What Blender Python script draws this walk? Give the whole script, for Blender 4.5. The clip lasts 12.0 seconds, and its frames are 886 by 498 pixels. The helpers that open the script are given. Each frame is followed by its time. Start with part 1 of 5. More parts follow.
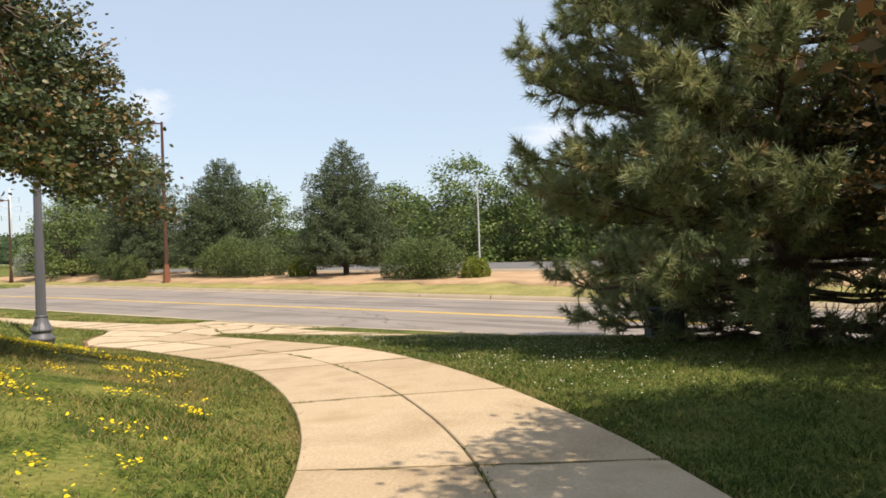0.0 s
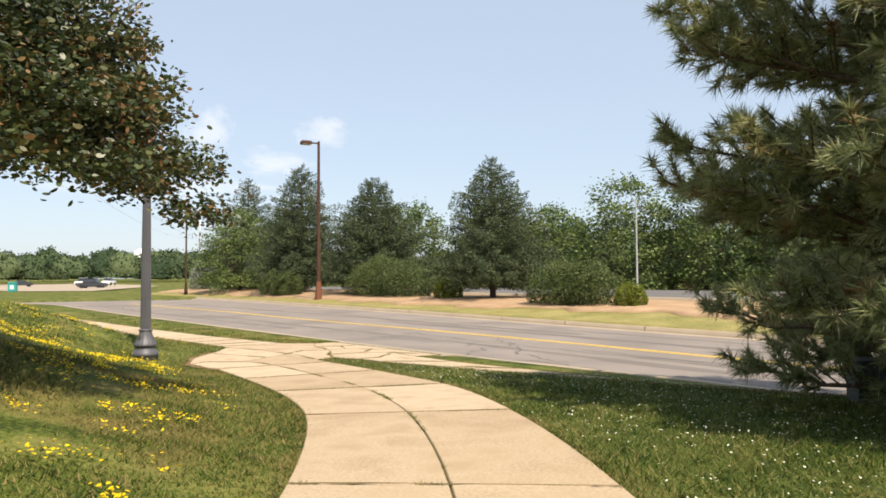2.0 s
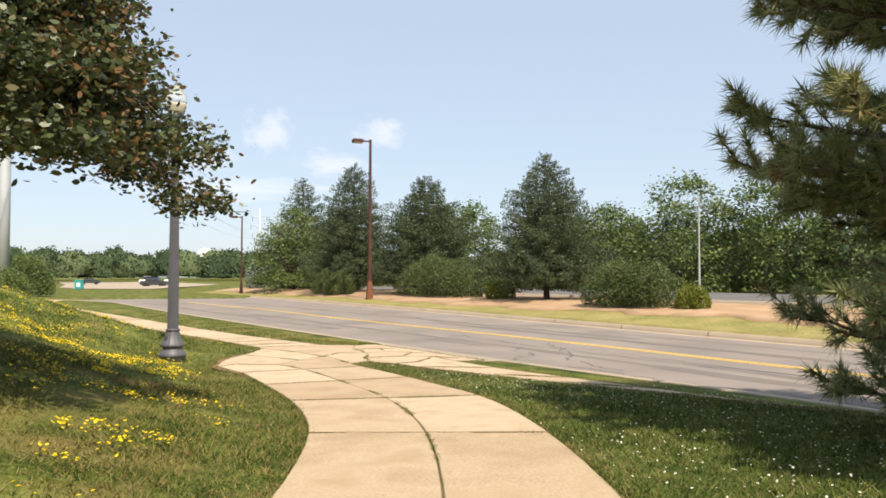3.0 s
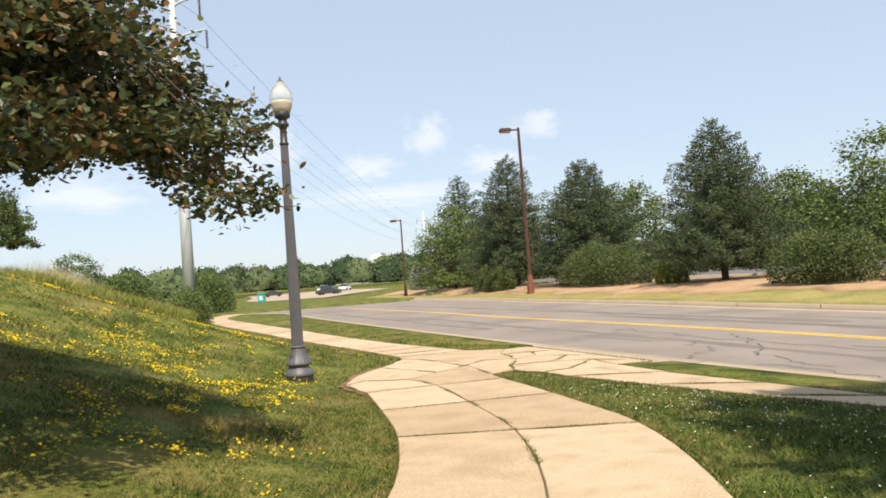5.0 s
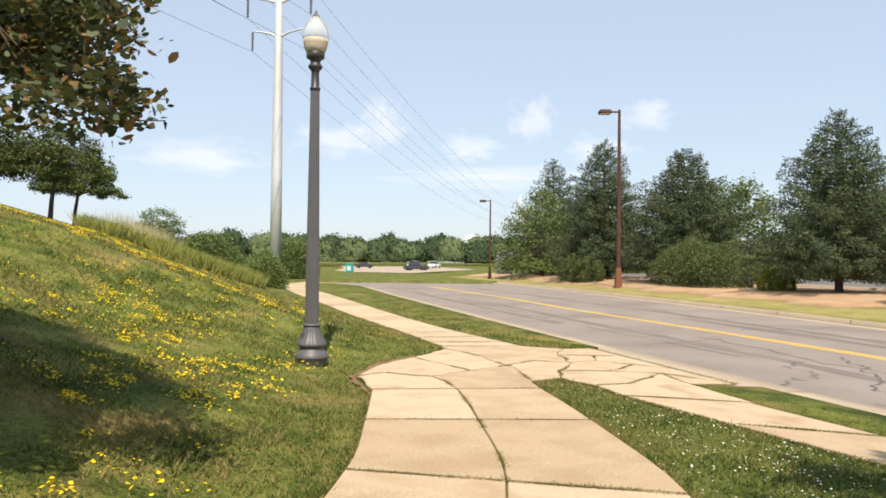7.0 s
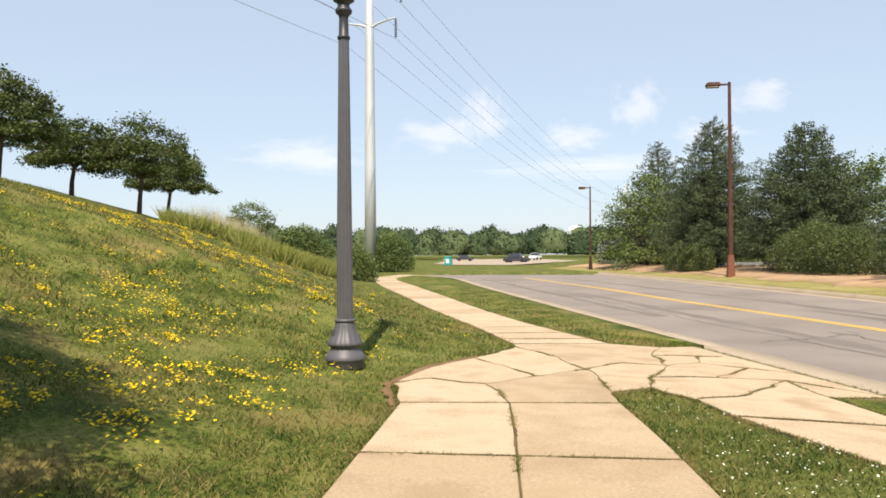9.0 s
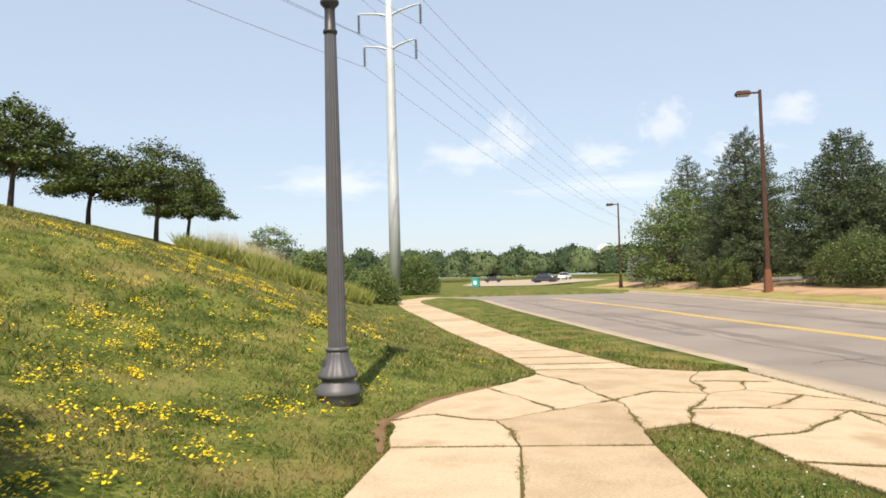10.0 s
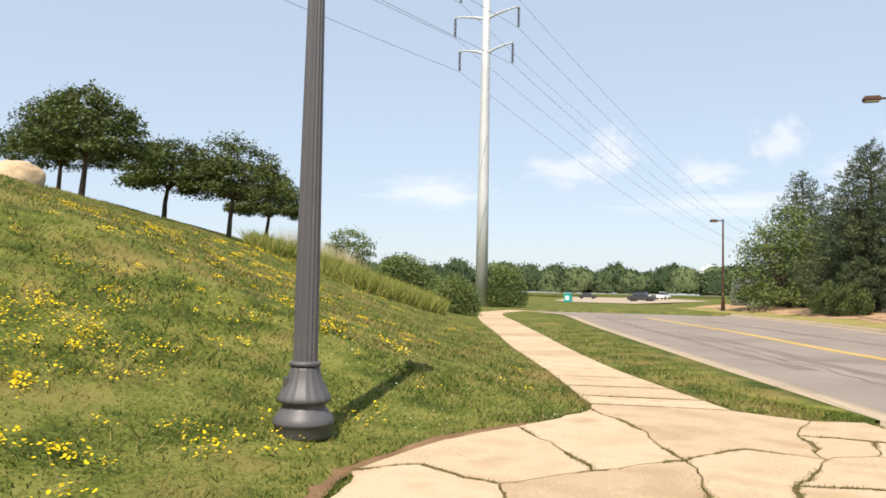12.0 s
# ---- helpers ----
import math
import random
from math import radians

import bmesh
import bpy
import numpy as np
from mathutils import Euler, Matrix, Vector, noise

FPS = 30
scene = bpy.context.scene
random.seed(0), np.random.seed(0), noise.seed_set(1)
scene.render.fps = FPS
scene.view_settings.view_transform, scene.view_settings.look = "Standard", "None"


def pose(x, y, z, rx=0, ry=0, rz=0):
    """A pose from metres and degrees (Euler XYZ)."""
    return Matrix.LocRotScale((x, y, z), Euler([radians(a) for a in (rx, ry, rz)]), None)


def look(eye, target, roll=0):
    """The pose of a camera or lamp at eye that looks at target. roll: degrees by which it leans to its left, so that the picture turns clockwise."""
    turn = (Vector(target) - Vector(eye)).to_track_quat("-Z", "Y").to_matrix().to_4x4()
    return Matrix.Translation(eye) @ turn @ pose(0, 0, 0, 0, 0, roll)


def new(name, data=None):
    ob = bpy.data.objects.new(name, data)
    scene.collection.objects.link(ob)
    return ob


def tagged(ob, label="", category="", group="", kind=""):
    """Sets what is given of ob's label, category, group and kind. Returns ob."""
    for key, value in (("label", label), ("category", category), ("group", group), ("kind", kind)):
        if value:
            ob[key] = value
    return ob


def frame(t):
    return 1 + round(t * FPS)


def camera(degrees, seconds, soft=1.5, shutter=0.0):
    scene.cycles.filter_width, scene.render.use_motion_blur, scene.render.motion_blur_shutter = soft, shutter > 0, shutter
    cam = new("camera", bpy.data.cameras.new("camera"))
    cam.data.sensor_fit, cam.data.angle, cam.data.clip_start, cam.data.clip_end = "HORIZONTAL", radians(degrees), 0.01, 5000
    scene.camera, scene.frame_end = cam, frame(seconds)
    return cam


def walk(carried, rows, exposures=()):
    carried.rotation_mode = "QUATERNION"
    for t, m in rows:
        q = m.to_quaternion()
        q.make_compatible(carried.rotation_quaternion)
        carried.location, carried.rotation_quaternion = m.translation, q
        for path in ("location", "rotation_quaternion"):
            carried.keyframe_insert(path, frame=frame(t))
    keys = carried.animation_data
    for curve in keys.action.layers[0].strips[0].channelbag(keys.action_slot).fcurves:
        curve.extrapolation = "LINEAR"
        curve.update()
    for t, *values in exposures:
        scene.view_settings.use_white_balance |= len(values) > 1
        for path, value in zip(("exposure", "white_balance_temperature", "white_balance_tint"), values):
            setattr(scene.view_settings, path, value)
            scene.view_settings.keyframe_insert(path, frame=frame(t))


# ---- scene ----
cam = camera(61.5, 12.0, soft=1.7)
UNIT = 1.08  # metres to a unit of the plan below
PATH = [
    (0, (1.919, 1.353, 1.576), (1.556, 3.169, 1.578), -1.9),
    (0.5, (1.907, 2.037, 1.542), (1.579, 3.859, 1.595), -2.6),
    (1, (1.898, 2.657, 1.505), (1.412, 4.443, 1.533), -1.3),
    (1.5, (1.92, 3.335, 1.49), (1.369, 5.103, 1.559), -2.5),
    (2, (1.919, 3.847, 1.486), (1.178, 5.543, 1.555), -0.3),
    (2.5, (1.851, 4.393, 1.469), (1.126, 6.093, 1.583), -2.4),
    (3, (1.705, 5.008, 1.456), (0.837, 6.643, 1.527), 0.1),
    (3.5, (1.577, 5.468, 1.446), (0.64, 7.061, 1.547), -0.6),
    (5.5, (0.885, 7.55, 1.488), (-0.426, 8.857, 1.508), -2.1),
    (6, (0.776, 8.054, 1.485), (-0.609, 9.283, 1.476), 0.9),
    (6.5, (0.469, 8.629, 1.455), (-0.901, 9.874, 1.484), 0.8),
    (8.5, (-0.667, 10.625, 1.307), (-2.253, 11.844, 1.332), -1.4),
    (9, (-1.058, 11.066, 1.268), (-2.716, 12.185, 1.284), -0.3),
    (9.5, (-1.471, 11.517, 1.27), (-3.118, 12.651, 1.315), -0.7),
    (10, (-1.86, 11.957, 1.209), (-3.558, 13.011, 1.286), -1.6),
    (10.5, (-2.245, 12.454, 1.195), (-3.955, 13.49, 1.162), -2.2),
    (11, (-2.693, 12.932, 1.128), (-4.463, 13.864, 1.115), -1.4),
    (11.5, (-3.087, 13.398, 1.16), (-4.858, 14.327, 1.184), -1.5),
    (12, (-3.435, 13.815, 1.082), (-5.254, 14.639, 1.192), 1.2),
]
walk(cam, [(t, look(Vector(eye) * UNIT, Vector(target) * UNIT, roll)) for t, eye, target, roll in PATH],
     exposures=[(0, .5, 6780, 11.8), (12, .5, 6780, 11.8)])
# ---------------------------------------------------------------- world, sun
SUN_DIR = Vector((0.455, -0.372, 0.809))
world = bpy.data.worlds.new("sky")
scene.world = world
world.use_nodes = True
wn = world.node_tree.nodes
sky = wn.new("ShaderNodeTexSky")
sky.sky_type = 'NISHITA'
sky.sun_disc = False
sky.sun_elevation = math.asin(SUN_DIR.z)
sky.sun_rotation = math.atan2(SUN_DIR.x, SUN_DIR.y)
sky.air_density, sky.dust_density, sky.ozone_density = 1.0, 0.9, 1.0
wn["Background"].inputs["Strength"].default_value = 0.15
haze = wn.new("ShaderNodeMix")
haze.data_type = 'RGBA'
haze.inputs[0].default_value = 0.72
haze.inputs[7].default_value = (2.82, 3.4, 4.12, 1)
world.node_tree.links.new(sky.outputs[0], haze.inputs[6])
world.node_tree.links.new(haze.outputs[2], wn["Background"].inputs["Color"])
sun_data = bpy.data.lights.new("sun", 'SUN')
sun_data.energy, sun_data.angle, sun_data.color = 4.6, radians(0.6), (1.0, 0.90, 0.76)
sun = new("sun", sun_data)
sun.matrix_world = look(SUN_DIR * 60, (0, 0, 0))

# ---------------------------------------------------------------- materials


def material(name, colours, scale=3.0, fine=40.0, rough=0.8, metal=0.0, bump=0.0, island=0.0, obj=0.0, leaf=0.0, spec=0.4, stretch=(1, 1, 1), blot=None, blot_scale=0.6, lo=0.3, hi=0.75, lush=None):
    """Node material: colours blended by two noises (and by piece), fine relief, optional translucency, optional blotches."""
    m = bpy.data.materials.new(name)
    m.use_nodes = True
    nt = m.node_tree
    n, link = nt.nodes, nt.links.new
    bsdf = n["Principled BSDF"]
    bsdf.inputs["Roughness"].default_value = rough
    bsdf.inputs["Metallic"].default_value = metal
    bsdf.inputs["Specular IOR Level"].default_value = spec
    geo = n.new("ShaderNodeNewGeometry")
    mp = n.new("ShaderNodeMapping")
    mp.inputs["Scale"].default_value = stretch
    link(geo.outputs["Position"], mp.inputs["Vector"])
    big, small = n.new("ShaderNodeTexNoise"), n.new("ShaderNodeTexNoise")
    big.inputs["Scale"].default_value, small.inputs["Scale"].default_value = scale, fine
    big.inputs["Detail"].default_value, small.inputs["Detail"].default_value = 5, 3
    for t in (big, small):
        link(mp.outputs[0], t.inputs["Vector"])
    mix = n.new("ShaderNodeMath")
    mix.operation = 'MULTIPLY_ADD'
    link(small.outputs[0], mix.inputs[0])
    mix.inputs[1].default_value = 0.45
    half = n.new("ShaderNodeMath")
    half.operation = 'MULTIPLY'
    half.inputs[1].default_value = 0.6
    link(big.outputs[0], half.inputs[0])
    link(half.outputs[0], mix.inputs[2])
    fac = mix.outputs[0]
    for amount, out in ((island, geo.outputs["Random Per Island"]), (obj, None)):
        if amount:
            if out is None:
                out = n.new("ShaderNodeObjectInfo").outputs["Random"]
            a = n.new("ShaderNodeMath")
            a.operation = 'MULTIPLY_ADD'
            a.inputs[1].default_value = amount
            link(out, a.inputs[0])
            b = n.new("ShaderNodeMath")
            b.operation = 'SUBTRACT'
            b.inputs[1].default_value = amount / 2
            link(fac, b.inputs[0])
            link(b.outputs[0], a.inputs[2])
            fac = a.outputs[0]
    ramp = n.new("ShaderNodeValToRGB")
    k = len(colours)
    while len(ramp.color_ramp.elements) < k:
        ramp.color_ramp.elements.new(0.5)
    for i, c in enumerate(colours):
        e = ramp.color_ramp.elements[i]
        e.position = lo + (hi - lo) * i / max(1, k - 1)
        e.color = (*c, 1)
    link(fac, ramp.inputs[0])
    col = ramp.outputs[0]
    if blot:
        pat = n.new("ShaderNodeTexNoise")
        pat.inputs["Scale"].default_value, pat.inputs["Detail"].default_value = blot_scale, 4
        link(geo.outputs["Position"], pat.inputs["Vector"])
        pr = n.new("ShaderNodeMapRange")
        pr.inputs["From Min"].default_value, pr.inputs["From Max"].default_value = 0.53, 0.72
        link(pat.outputs[0], pr.inputs["Value"])
        mx = n.new("ShaderNodeMix")
        mx.data_type = 'RGBA'
        link(pr.outputs[0], mx.inputs[0])
        link(col, mx.inputs[6])
        mx.inputs[7].default_value = (*blot, 1)
        col = mx.outputs[2]
    if lush:
        at = n.new("ShaderNodeAttribute")
        at.attribute_name = "lush"
        r2 = n.new("ShaderNodeValToRGB")
        for i, c in enumerate(lush):
            r2.color_ramp.elements[i].position = (lo, hi)[i]
            r2.color_ramp.elements[i].color = (*c, 1)
        link(fac, r2.inputs[0])
        m2 = n.new("ShaderNodeMix")
        m2.data_type = 'RGBA'
        link(at.outputs["Fac"], m2.inputs[0])
        link(col, m2.inputs[6])
        link(r2.outputs[0], m2.inputs[7])
        col = m2.outputs[2]
    link(col, bsdf.inputs["Base Color"])
    if bump:
        bp = n.new("ShaderNodeBump")
        bp.inputs["Strength"].default_value, bp.inputs["Distance"].default_value = min(1, bump), 0.02
        link(small.outputs[0], bp.inputs["Height"])
        link(bp.outputs[0], bsdf.inputs["Normal"])
    if leaf:
        tr = n.new("ShaderNodeBsdfTranslucent")
        link(col, tr.inputs["Color"])
        ms = n.new("ShaderNodeMixShader")
        ms.inputs[0].default_value = leaf
        link(bsdf.outputs[0], ms.inputs[1])
        link(tr.outputs[0], ms.inputs[2])
        link(ms.outputs[0], n["Material Output"].inputs["Surface"])
    return m


DRY = (0.30, 0.235, 0.095)
# lush colours: greener turf, darkened a little more to deepen the trees' shade
M_GROUND = material("lawn soil and turf", [(0.04, 0.0576, 0.012), (0.096, 0.12, 0.0224), (0.176, 0.176, 0.048)], 1.6, 22, 0.95, bump=0.9, spec=0.1, blot=(0.21, 0.17, 0.06), blot_scale=0.7, lo=.42, hi=.62, lush=((0.034, 0.057, 0.011), (0.125, 0.145, 0.038)))
M_BLADE = material("grass blade", [(0.037, 0.0704, 0.0106), (0.0968, 0.141, 0.0211), (0.167, 0.185, 0.037), DRY], 1.4, 7, 0.7, island=0.7, leaf=0.3, spec=0.2, blot=(0.27, 0.215, 0.08), blot_scale=0.7, lo=.36, hi=.68)
M_LUSH = material("shaded lush grass blade", [(0.0352, 0.066, 0.0106), (0.088, 0.132, 0.0211), (0.158, 0.18, 0.0396), (0.238, 0.22, 0.0748)], 1.4, 7, 0.7, island=0.5, leaf=0.25, spec=0.2, lo=.36, hi=.72)
M_WEED = material("tall weed grass", [(0.13, 0.17, 0.035), (0.24, 0.27, 0.06), (0.40, 0.37, 0.13)], 0.8, 6, 0.75, island=0.5, leaf=0.25, spec=0.15)
M_YELLOW = material("yellow petals", [(0.72, 0.50, 0.01), (0.85, 0.66, 0.02)], 4, 20, 0.6, island=0.5, leaf=0.2, spec=0.2)
M_CLOVER = material("white clover heads", [(0.55, 0.55, 0.42), (0.75, 0.74, 0.62)], 4, 20, 0.7, island=0.5, spec=0.2)
M_SLAB = material("weathered tan concrete", [(0.36, 0.265, 0.165), (0.455, 0.35, 0.23), (0.54, 0.43, 0.30)], 1.3, 45, 0.9, bump=0.35, obj=0.2, spec=0.15, blot=(0.39, 0.285, 0.175), blot_scale=1.3, lo=.36, hi=.66)
M_JOINT = material("soil in the joints", [(0.075, 0.06, 0.025), (0.13, 0.105, 0.045), (0.20, 0.15, 0.08)], 3, 60, 1.0, bump=0.6, spec=0.05)
M_DIRT = material("bare earth edge", [(0.15, 0.09, 0.05), (0.26, 0.17, 0.10)], 3, 50, 1.0, bump=0.7, spec=0.05)
M_ASPHALT = material("worn grey asphalt", [(0.195, 0.168, 0.148), (0.25, 0.218, 0.192), (0.30, 0.262, 0.232)], 0.35, 90, 0.95, bump=0.3, spec=0.12, blot=(0.20, 0.172, 0.152), blot_scale=0.25, stretch=(1, 1, 1))
M_LOT = material("parking lot asphalt", [(0.12, 0.115, 0.11), (0.18, 0.17, 0.165)], 0.3, 40, 0.9, spec=0.2)
M_CRACK = material("tarred crack", [(0.08, 0.075, 0.07), (0.13, 0.12, 0.11)], 3, 60, 0.9)
M_LINE = material("worn yellow road paint", [(0.60, 0.40, 0.09), (0.76, 0.52, 0.10)], 1.5, 60, 0.8, bump=0.1, spec=0.2)
M_KERB = material("pale kerb concrete", [(0.36, 0.29, 0.21), (0.46, 0.38, 0.28)], 1.0, 40, 0.9, bump=0.2, spec=0.2)
M_MULCH = material("tan wood mulch", [(0.29, 0.19, 0.11), (0.41, 0.275, 0.165), (0.50, 0.36, 0.225)], 0.8, 30, 1.0, bump=0.7, spec=0.05)
M_FIELD = material("pale gravel lot", [(0.33, 0.275, 0.205), (0.42, 0.35, 0.27)], 0.1, 5, 1.0, spec=0.1)
M_BARK = material("grey brown bark", [(0.045, 0.034, 0.026), (0.09, 0.07, 0.055), (0.14, 0.115, 0.09)], 6, 40, 0.95, bump=0.8, spec=0.1, stretch=(1, 1, 0.25))
M_PINEBARK = material("pine branch bark", [(0.06, 0.04, 0.028), (0.12, 0.085, 0.06), (0.2, 0.155, 0.12)], 6, 40, 0.95, bump=0.6, spec=0.1)
M_CRAB = material("crabapple leaves green and rust", [(0.034, 0.05, 0.02), (0.07, 0.098, 0.038), (0.12, 0.145, 0.055), (0.24, 0.13, 0.05)], 1.1, 6, 0.4, island=0.45, leaf=0.25, spec=0.5)
M_CRABR = material("crabapple leaves dark and reddish", [(0.04, 0.04, 0.016), (0.075, 0.075, 0.026), (0.14, 0.095, 0.035), (0.25, 0.125, 0.045)], 1.1, 6, 0.45, island=0.42, leaf=0.2, spec=0.4)
M_HILLTREE = material("small tree foliage", [(0.0375, 0.0562, 0.015), (0.0813, 0.112, 0.0275), (0.125, 0.156, 0.0375)], 1.0, 6, 0.5, island=0.4, leaf=0.22, spec=0.35)
M_NEEDLE = material("pine needles", [(0.11, 0.147, 0.0598), (0.221, 0.258, 0.106), (0.322, 0.336, 0.152), (0.414, 0.377, 0.184)], 1.3, 5, 0.45, island=0.3, leaf=0.32, spec=0.4)
M_DEADNEEDLE = material("dead brown needles", [(0.15, 0.08, 0.03), (0.26, 0.15, 0.06)], 2, 6, 0.7, island=0.4)
M_SPRUCE = material("spruce needles", [(0.0313, 0.0515, 0.0276), (0.069, 0.0966, 0.0442), (0.12, 0.147, 0.0626)], 0.5, 3, 0.6, island=0.5, leaf=0.1, spec=0.25)
M_BUSH = material("shrub leaves", [(0.038, 0.062, 0.02), (0.09, 0.125, 0.038), (0.165, 0.19, 0.06)], 0.6, 4, 0.5, island=0.45, leaf=0.2, spec=0.3)
M_BUSHY = material("yellow green shrub leaves", [(0.12, 0.15, 0.02), (0.22, 0.25, 0.03)], 0.6, 4, 0.5, island=0.45, leaf=0.2, spec=0.3)
M_DECID = material("broad leaves", [(0.055, 0.0902, 0.0275), (0.121, 0.171, 0.0462), (0.198, 0.242, 0.0726)], 0.35, 3, 0.5, island=0.45, leaf=0.2, spec=0.3)
M_SILVER = material("silver grey leaves", [(0.20, 0.23, 0.19), (0.34, 0.37, 0.32)], 0.6, 4, 0.5, island=0.45, leaf=0.15, spec=0.3)
M_WOODS = material("far woods", [(0.034, 0.055, 0.028), (0.06, 0.088, 0.042), (0.10, 0.13, 0.06)], 0.03, 0.25, 0.9, island=0.7, spec=0.1)
M_LAMP = material("grey painted cast iron", [(0.085, 0.085, 0.095), (0.11, 0.11, 0.12)], 5, 80, 0.5, metal=0.1, bump=0.08, spec=0.5)
M_LAMPDARK = material("black painted metal", [(0.025, 0.025, 0.027), (0.04, 0.04, 0.042)], 5, 80, 0.45, spec=0.5)
M_RUST = material("rust brown steel", [(0.05, 0.022, 0.014), (0.075, 0.034, 0.022), (0.11, 0.05, 0.032)], 1.5, 30, 0.7, metal=0.2, bump=0.15)
# brighter copy of the rust: sunlight on the post's base put into its colour
M_RUSTSUNLIT = material("rust red base with sunlight in its colour", [(0.15, 0.055, 0.028), (0.20, 0.08, 0.042)], 1.5, 30, 0.8)
M_GALV = material("galvanised steel", [(0.50, 0.52, 0.53), (0.62, 0.64, 0.65)], 0.6, 20, 0.55, metal=0.3, spec=0.4)
M_INSUL = material("grey insulator", [(0.09, 0.09, 0.10), (0.14, 0.14, 0.15)], 3, 20, 0.4)
M_WIRE = material("aluminium cable", [(0.28, 0.29, 0.30), (0.36, 0.37, 0.38)], 3, 20, 0.5, metal=0.5)
M_STRAW = material("pale seed heads", [(0.42, 0.38, 0.2), (0.55, 0.5, 0.3)], 2.0, 20, 0.9, leaf=0.2, spec=0.1)
M_DRYGRASS = material("dry straw verge", [(0.15, 0.155, 0.05), (0.27, 0.24, 0.09), (0.39, 0.32, 0.145)], 0.5, 6, 0.95, bump=0.8, spec=0.05)
M_ROCK = material("buff limestone boulder", [(0.38, 0.28, 0.17), (0.50, 0.39, 0.26), (0.58, 0.47, 0.33)], 1.6, 14, 0.95, bump=0.8, spec=0.15)
M_BOX = material("dark green utility box", [(0.03, 0.04, 0.035), (0.05, 0.06, 0.055)], 3, 30, 0.6)
M_TEAL = material("teal plastic", [(0.02, 0.28, 0.26), (0.03, 0.36, 0.33)], 2, 20, 0.5)
M_WHITE = material("white paint", [(0.72, 0.73, 0.74), (0.82, 0.82, 0.82)], 1, 20, 0.5)
M_CARDARK = material("dark car paint", [(0.035, 0.035, 0.04), (0.05, 0.05, 0.055)], 2, 20, 0.3, spec=0.6)
M_CARRED = material("red car paint", [(0.22, 0.03, 0.03), (0.28, 0.04, 0.04)], 2, 20, 0.3, spec=0.6)
M_TYRE = material("black rubber", [(0.02, 0.02, 0.02), (0.035, 0.035, 0.035)], 3, 30, 0.9)
M_GLASSDARK = material("dark window glass", [(0.03, 0.035, 0.04), (0.05, 0.055, 0.06)], 3, 30, 0.1, spec=0.8)

M_GLOBE = bpy.data.materials.new("prismatic acrylic globe")
M_GLOBE.use_nodes = True
gb = M_GLOBE.node_tree.nodes["Principled BSDF"]
gb.inputs["Base Color"].default_value = (0.93, 0.92, 0.88, 1)
gb.inputs["Roughness"].default_value = 0.28
gb.inputs["Transmission Weight"].default_value = 0.75
gb.inputs["IOR"].default_value = 1.15
M_GLOBELOW = material("frosted cream glass", [(0.62, 0.55, 0.42), (0.74, 0.68, 0.55)], 4, 30, 0.35, leaf=0.35)

M_CLOUD = bpy.data.materials.new("thin white cloud")
M_CLOUD.use_nodes = True
cn, cl = M_CLOUD.node_tree.nodes, M_CLOUD.node_tree.links.new
ce, ct, cm = cn.new("ShaderNodeEmission"), cn.new("ShaderNodeBsdfTransparent"), cn.new("ShaderNodeMixShader")
ce.inputs["Color"].default_value = (1.0, 0.965, 0.94, 1)
ce.inputs["Strength"].default_value = 0.95
co, cz = cn.new("ShaderNodeTexCoord"), cn.new("ShaderNodeTexNoise")
cz.inputs["Scale"].default_value, cz.inputs["Detail"].default_value, cz.inputs["Roughness"].default_value = 2.2, 8, 0.62
ci, ca = cn.new("ShaderNodeObjectInfo"), cn.new("ShaderNodeVectorMath")
ca.operation = 'MULTIPLY_ADD'
ca.inputs[1].default_value = (29, 29, 29)
cl(ci.outputs["Random"], ca.inputs[0])
cl(co.outputs["Object"], ca.inputs[2])
cl(ca.outputs[0], cz.inputs["Vector"])
cg = cn.new("ShaderNodeVectorMath")
cg.operation = 'LENGTH'
cl(co.outputs["Object"], cg.inputs[0])
cr = cn.new("ShaderNodeMath")
cr.operation = 'SUBTRACT'
cl(cz.outputs[0], cr.inputs[0])
cq = cn.new("ShaderNodeMath")
cq.operation = 'MULTIPLY'
cq.inputs[1].default_value = 0.62
cl(cg.outputs["Value"], cq.inputs[0])
cl(cq.outputs[0], cr.inputs[1])
cs = cn.new("ShaderNodeMapRange")
cs.inputs["From Min"].default_value, cs.inputs["From Max"].default_value, cs.inputs["To Max"].default_value = 0.05, 0.42, 0.32
cl(cr.outputs[0], cs.inputs["Value"])
cl(cs.outputs[0], cm.inputs[0])
cl(ct.outputs[0], cm.inputs[1])
cl(ce.outputs[0], cm.inputs[2])
cl(cm.outputs[0], cn["Material Output"].inputs["Surface"])

# ---------------------------------------------------------------- mesh helpers
rng = np.random.default_rng(7)


def mesh_np(name, verts, faces):
    me = bpy.data.meshes.new(name)
    verts = np.asarray(verts, np.float32)
    faces = np.asarray(faces, np.int32)
    k = faces.shape[1]
    me.vertices.add(len(verts))
    me.vertices.foreach_set("co", verts.ravel())
    me.loops.add(faces.size)
    me.loops.foreach_set("vertex_index", faces.ravel())
    me.polygons.add(len(faces))
    me.polygons.foreach_set("loop_start", np.arange(len(faces), dtype=np.int32) * k)
    me.update(calc_edges=True)
    return me


def part_mesh(name, me, mat, parent=None, label="", smooth=False):
    me.materials.append(mat)
    if smooth:
        me.polygons.foreach_set("use_smooth", np.ones(len(me.polygons), bool))
    ob = new(name, me)
    if parent is not None:
        ob.parent = parent
    if label:
        tagged(ob, label)
    return ob


